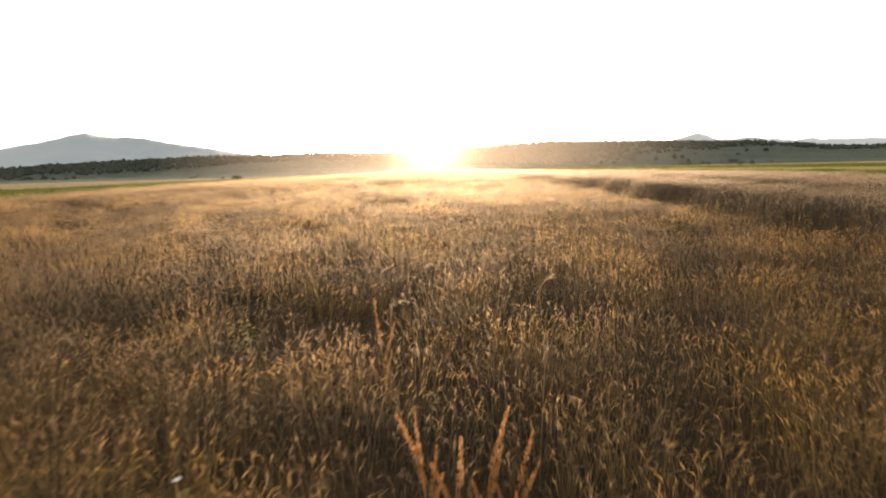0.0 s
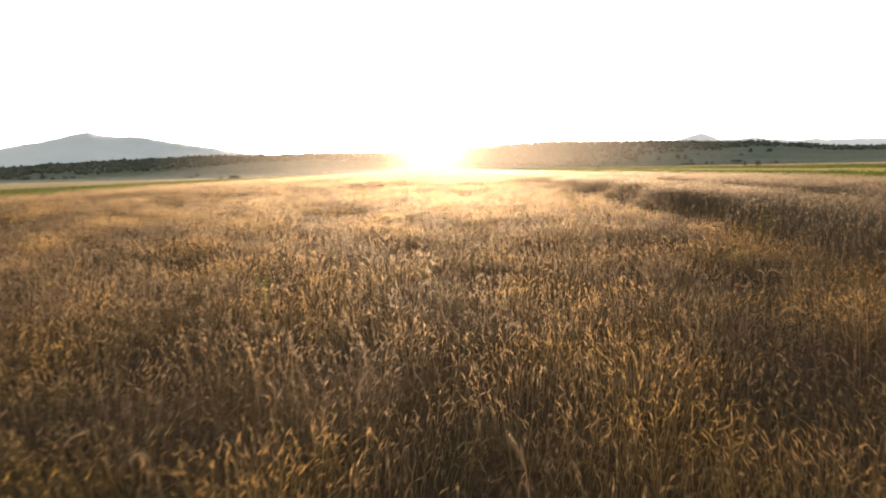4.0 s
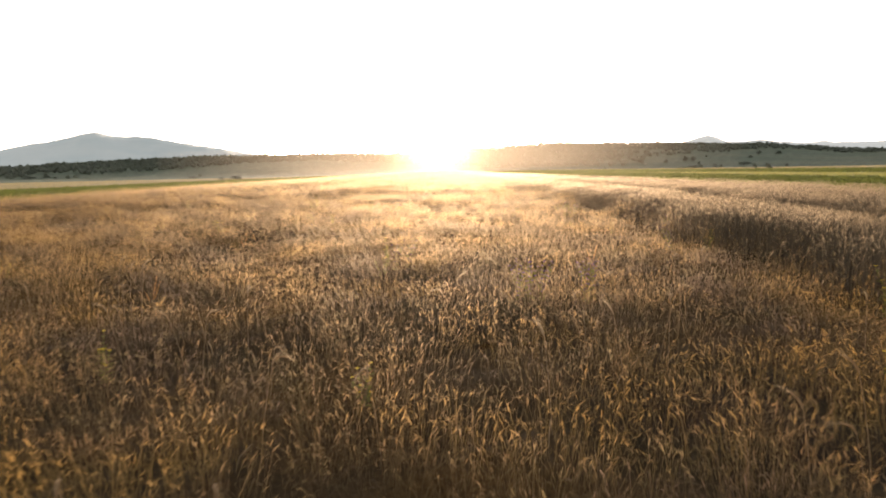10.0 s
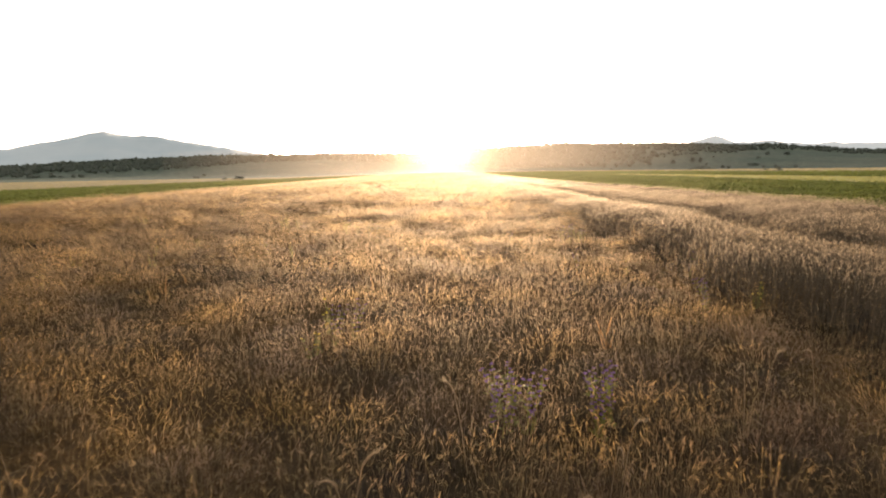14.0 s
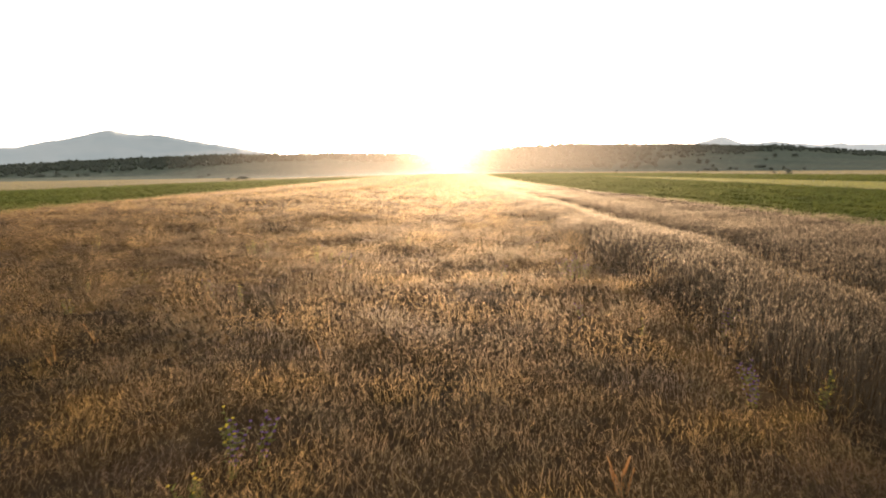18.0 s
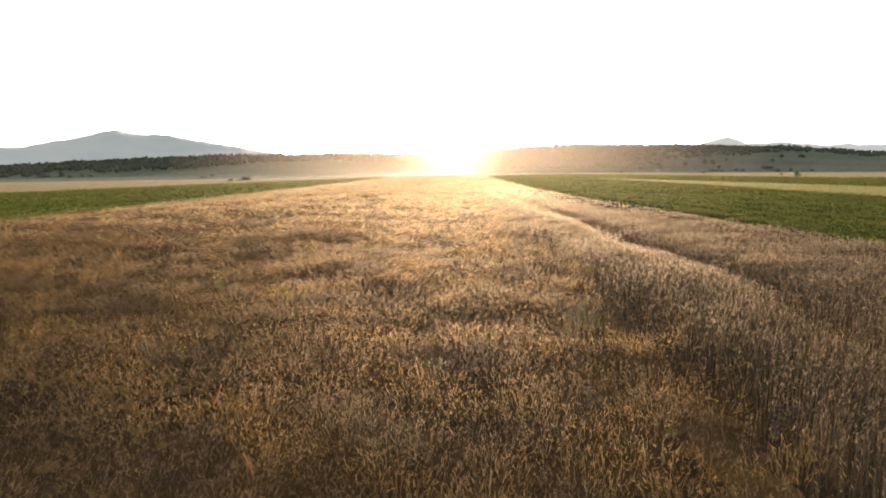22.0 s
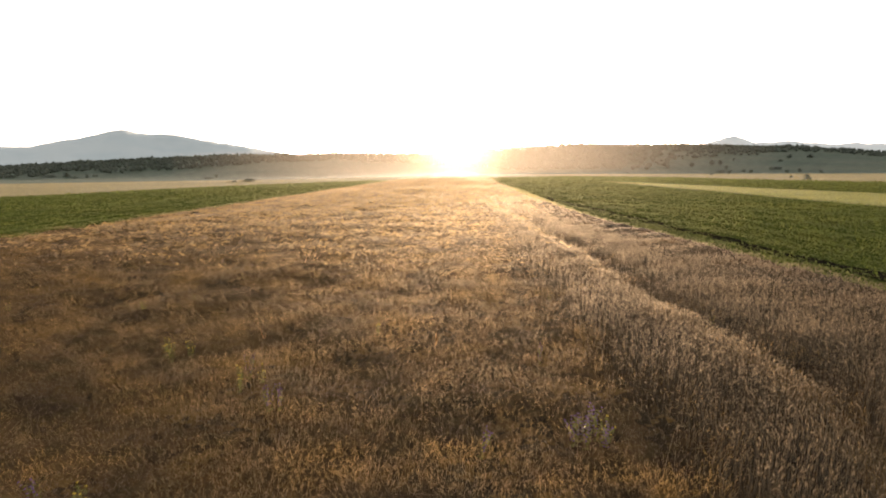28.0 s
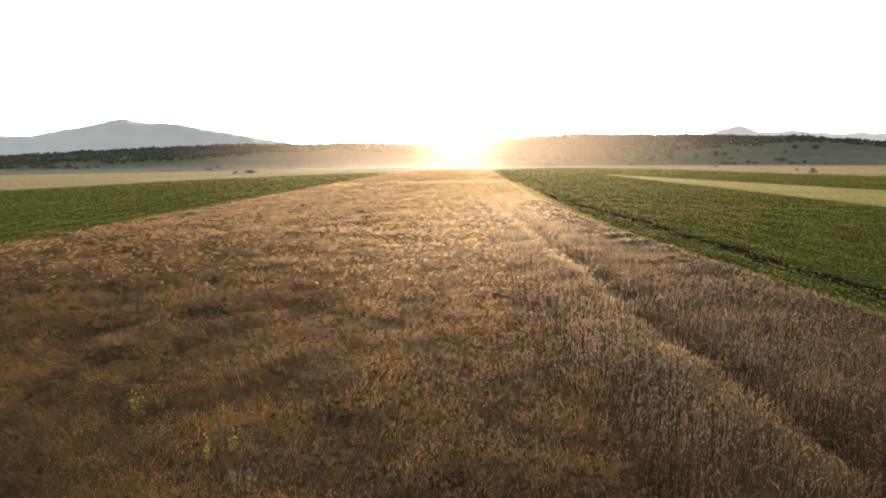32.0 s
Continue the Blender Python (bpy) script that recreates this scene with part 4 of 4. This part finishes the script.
def curve_pts(h, lean, a, n=6, start=0.0):
    u = np.linspace(start, 1, n)
    return np.stack([math.cos(a) * lean * h * u ** 2, math.sin(a) * lean * h * u ** 2, h * u], -1)


def dock(seed, height, spikes):
    """Dead dock: ridged stem, upright branches crowded with rust-coloured seed husks, curled leaves."""
    r = np.random.default_rng(seed)
    root = thing("dock_plant", "dead dock with rust-orange seed spikes among the grain", "weed", group="dock plants in the grain")
    hp = Heap()
    stem = curve_pts(height * 0.75, 0.05, seed)
    hp.tubes(stem[None], np.linspace(0.006, 0.003, 6), 6)
    mesh_part("stem", hp, mat_dock, root, "thin reddish-brown stem")
    for k in range(spikes):
        a = k / spikes * math.tau + r.uniform(-0.4, 0.4)
        b = stem[2 + k % 4]
        L = height * r.uniform(0.3, 0.42)
        u = np.linspace(0, 1, 6)
        tilt = r.uniform(0.15, 0.45)
        axis = b + np.stack([np.cos(a) * tilt * L * u, np.sin(a) * tilt * L * u, L * u], -1)
        hp = Heap()
        hp.tubes(axis[None], np.linspace(0.003, 0.001, 6), 4)
        n = 120
        t = r.uniform(0.12, 1, n)
        c = np.stack([np.interp(t, u, axis[:, i]) for i in range(3)], -1)
        ph = r.uniform(0, math.tau, n)
        rad_ = 0.010 * (1.15 - t) + 0.003
        d = np.stack([np.cos(ph), np.sin(ph), r.uniform(-0.2, 0.9, n)], -1)
        q = np.stack([c, c + d * rad_[:, None], c + d * (rad_ * 1.7)[:, None]], 1)
        sd = np.stack([-np.sin(ph), np.cos(ph), 0 * ph], -1)
        hp.ribbons(q, sd, np.array([0.004, 0.014, 0.006]))
        mesh_part("seed_spike", hp, mat_dock, root)
    for k in range(3):
        a = r.uniform(0, math.tau)
        b = stem[1 + k]
        d = np.array([math.cos(a), math.sin(a), 0])
        q = np.stack([b, b + d * 0.06 + [0, 0, 0.03], b + d * 0.13 - [0, 0, 0.02]])[None]
        hp = Heap()
        hp.ribbons(q, np.array([[-math.sin(a), math.cos(a), 0.3]]), np.array([0.006, 0.022, 0.004]))
        mesh_part("leaf", hp, mat_dock, root, "curled withered leaf")
    return root


def herb(seed, height, kind):
    """A soft weed with leafy stems; larkspur carries violet flowers, mustard yellow tips, bindweed white cups."""
    r = np.random.default_rng(seed)
    name, label, petal, size, group = {
        "larkspur": ("larkspur", "violet-flowered larkspur growing up through the grain", mat_violet, 0.015, "larkspurs in the grain"),
        "mustard": ("mustard_weed", "bright yellow-green weed standing in the grain", mat_weed, 0.016, "green weeds in the grain"),
        "bindweed": ("bindweed", "white-flowered bindweed low among the stalks", mat_white, 0.011, "white flowers in the grain")}[kind]
    root = thing(name, label, "flower" if kind != "mustard" else "weed", group=group)
    for k in range(4 if kind != "bindweed" else 2):
        a = r.uniform(0, math.tau)
        h = height * r.uniform(0.8, 1.05)
        stem = curve_pts(h, r.uniform(0.05, 0.25) if kind != "bindweed" else 0.04, a)
        hp = Heap()
        hp.tubes(stem[None], np.linspace(0.0035, 0.0015, 6), 5)
        mesh_part("stem", hp, mat_weed, root, "green stem")
        hp = Heap()
        n = 26 if kind == "mustard" else 14
        t = r.uniform(0.35, 0.95, n)
        c = np.stack([np.interp(t, np.linspace(0, 1, 6), stem[:, i]) for i in range(3)], -1)
        ph = r.uniform(0, math.tau, n)
        L = r.uniform(0.03, 0.07, n)[:, None]
        d = np.stack([np.cos(ph), np.sin(ph), r.uniform(0.1, 0.9, n)], -1)
        q = np.stack([c, c + d * L * 0.6, c + d * L - np.array([0, 0, 0.2]) * L], 1)
        hp.ribbons(q, np.stack([-np.sin(ph), np.cos(ph), 0 * ph], -1), np.stack([L[:, 0] * 0.1, L[:, 0] * 0.32, L[:, 0] * 0.06], 1))
        mesh_part("foliage", hp, mat_weed, root)
        count = {"larkspur": 7, "mustard": 6, "bindweed": 1}[kind]
        for m in range(count):
            c = stem[-1] * 1.0 if kind == "bindweed" else np.array([np.interp(1 - 0.06 * m, np.linspace(0, 1, 6), stem[:, i]) for i in range(3)])
            hp = Heap()
            turn = r.uniform(0, math.tau)
            for q_ in range(5):
                ph = turn + q_ * math.tau / 5
                d = np.array([math.cos(ph), math.sin(ph), 0.35])
                cc = c + np.array([math.cos(turn), math.sin(turn), 0.2]) * size * 0.8 * (m > 0)
                hp.ribbons(np.stack([cc, cc + d * size * 0.6, cc + d * size])[None], np.array([[-math.sin(ph), math.cos(ph), 0.0]]),
                           np.array([0.2, 0.75, 0.35]) * size)
            mesh_part("flower", hp, petal if kind != "mustard" else (mat_yellow if m % 3 == 0 else mat_weed), root)
    return root


def ear_stalk(seed, height, droop):
    """One rye stalk above the rest: jointed stem, leaf and a bent ear of paired spikelets with awns."""
    r = np.random.default_rng(seed)
    root = thing("rye_stalk", "pale ripe rye stalk with a nodding bearded ear", "rye", group="single rye stalks above the crop")
    a = r.uniform(0, math.tau)
    stem = curve_pts(height, 0.12, a, 7)
    hp = Heap()
    hp.tubes(stem[None], np.linspace(0.0022, 0.0015, 7) + np.where(np.arange(7) % 3 == 1, 0.0005, 0), 5)
    mesh_part("stem", hp, mat_rye, root)
    d = np.array([math.cos(a), math.sin(a), 0])
    pts, p_, n = [stem[-1]], stem[-1].copy(), 9
    for k in range(n):
        b = 0.25 + droop * (k + 0.5) / n
        p_ = p_ + (d * math.sin(b) + np.array([0, 0, 1]) * math.cos(b)) * 0.105 / n
        pts.append(p_.copy())
    pts = np.array(pts)
    hp = Heap()
    prof = np.interp(np.linspace(0, 1, n + 1), [0, 0.2, 0.8, 1], [0.002, 0.0052, 0.0048, 0.0015]) * np.where(np.arange(n + 1) % 2 == 1, 1.15, 0.8)
    hp.tubes(pts[None], prof, 5)
    ear = mesh_part("ear", hp, mat_rye, root)
    hp = Heap()
    m = 26
    t = r.uniform(0.1, 1, m)
    c = np.stack([np.interp(t, np.linspace(0, 1, n + 1), pts[:, i]) for i in range(3)], -1)
    tan = np.stack([np.interp(t, np.linspace(0, 1, n + 1), np.gradient(pts[:, i])) for i in range(3)], -1)
    tan /= np.linalg.norm(tan, axis=1, keepdims=True)
    out_ = r.normal(0, 1, (m, 3))
    out_ -= tan * (out_ * tan).sum(1, keepdims=True)
    out_ /= np.linalg.norm(out_, axis=1, keepdims=True)
    q = np.stack([c + out_ * 0.004, c + out_ * 0.012 + tan * 0.022, c + out_ * 0.018 + tan * 0.05], 1)
    hp.ribbons(q, np.cross(tan, out_), np.array([0.0012, 0.0009, 0.0004]))
    mesh_part("beard", hp, mat_rye, ear, "fine straw-coloured awns")["kind"] = "stuff"
    hp = Heap()
    b = stem[3]
    la = a + r.uniform(1, 4)
    e = np.array([math.cos(la), math.sin(la), 0])
    hp.ribbons(np.stack([b, b + e * 0.05 + [0, 0, 0.06], b + e * 0.12 + [0, 0, 0.02], b + e * 0.15 - [0, 0, 0.06]])[None], np.array([[-math.sin(la), math.cos(la), 0.3]]),
               np.array([0.004, 0.008, 0.006, 0.001]))
    mesh_part("leaf", hp, mat_rye, root, "dry twisted leaf")
    return root


def plant_out(models, places):
    """Sets the models in turn at the plan places: x, y and size."""
    done = set()
    for i, (x, y, size) in enumerate(places):
        m = pose(x, y, float(land(x, y)) - 0.01, 0, 0, (i * 67) % 360) @ Matrix.Scale(size, 4)
        j = i % len(models)
        if j in done:
            copy_thing(models[j], m)
        else:
            models[j].matrix_basis = m
            done.add(j)


pick = np.random.default_rng(99)


def spread(n, x0, x1, y0, y1, s0, s1):
    out = []
    while len(out) < n:
        x, y = pick.uniform(x0, x1), pick.uniform(y0, y1)
        if in_view(np.array(x), np.array(y), 0) and abs(x - float(path_x(y))) < 2.5 + 0.4 * y and not (np.hypot(x, y) < 1.2):
            out.append((x, y, pick.uniform(s0, s1)))
    return out


plant_out([dock(2, 0.95, 6), dock(5, 0.9, 5), dock(9, 0.85, 4)],
          [(-0.10, 1.92, 0.86), (0.0, 1.88, 0.84), (0.14, 1.98, 0.90), (0.24, 1.93, 0.88), (-0.42, 3.4, 1.05)] + spread(12, -6, 8, 4, 26, 0.72, 0.9))
plant_out([herb(11, 0.85, "larkspur"), herb(12, 0.8, "larkspur")],
          [(2.6, 12.2, 1.0), (2.74, 12.4, 1.05), (2.66, 12.5, 0.95), (2.8, 12.3, 1.0), (2.52, 12.35, 0.95), (3.3, 12.2, 1.0), (3.4, 12.35, 1.0), (3.36, 12.45, 0.95), (4.7, 20.6, 1.0), (4.85, 20.75, 1.05), (4.95, 20.5, 0.95), (4.82, 20.45, 1.0), (5.02, 20.66, 1.0), (4.75, 20.72, 0.97), (5.08, 20.52, 0.95),
           (1.0, 14.1, 0.95), (1.15, 14.2, 1.0), (5.4, 15.2, 0.95), (5.5, 15.3, 1.0), (0.2, 21.4, 1.0), (0.35, 21.5, 1.0), (-0.6, 22.6, 0.95)] + spread(5, -4, 7, 8, 24, 0.85, 1.0))
plant_out([herb(21, 0.85, "mustard"), herb(22, 0.8, "mustard"), herb(23, 0.75, "mustard")],
          [(-2.4, 23.3, 1.05), (-2.6, 23.5, 1.0), (-2.2, 23.6, 1.0), (-0.5, 22.0, 1.0), (-0.3, 22.4, 0.95), (6.0, 11.6, 1.1), (6.3, 11.9, 1.1), (0.9, 14.4, 1.0)]
          + spread(26, -9, 9, 3, 30, 0.75, 0.95))
plant_out([herb(31, 0.62, "bindweed"), herb(32, 0.6, "bindweed")], [(-0.95, 1.66, 1.33), (-0.90, 1.54, 1.27)])
plant_out([ear_stalk(41 + k, 0.90 + 0.02 * (k % 3), d) for k, d in enumerate((0.8, 1.4, 1.9, 2.3, 1.1, 2.6))],
          [(0.55, 6.7, 1.02), (0.05, 10.15, 1.0), (0.8, 9.2, 1.0), (1.45, 9.3, 1.0), (2.4, 9.4, 1.05), (0.5, 8.3, 1.0)] + spread(90, -3, 6, 2.2, 13, 0.85, 1.02) + spread(110, 5.6, 10, 12, 24, 1.0, 1.08))
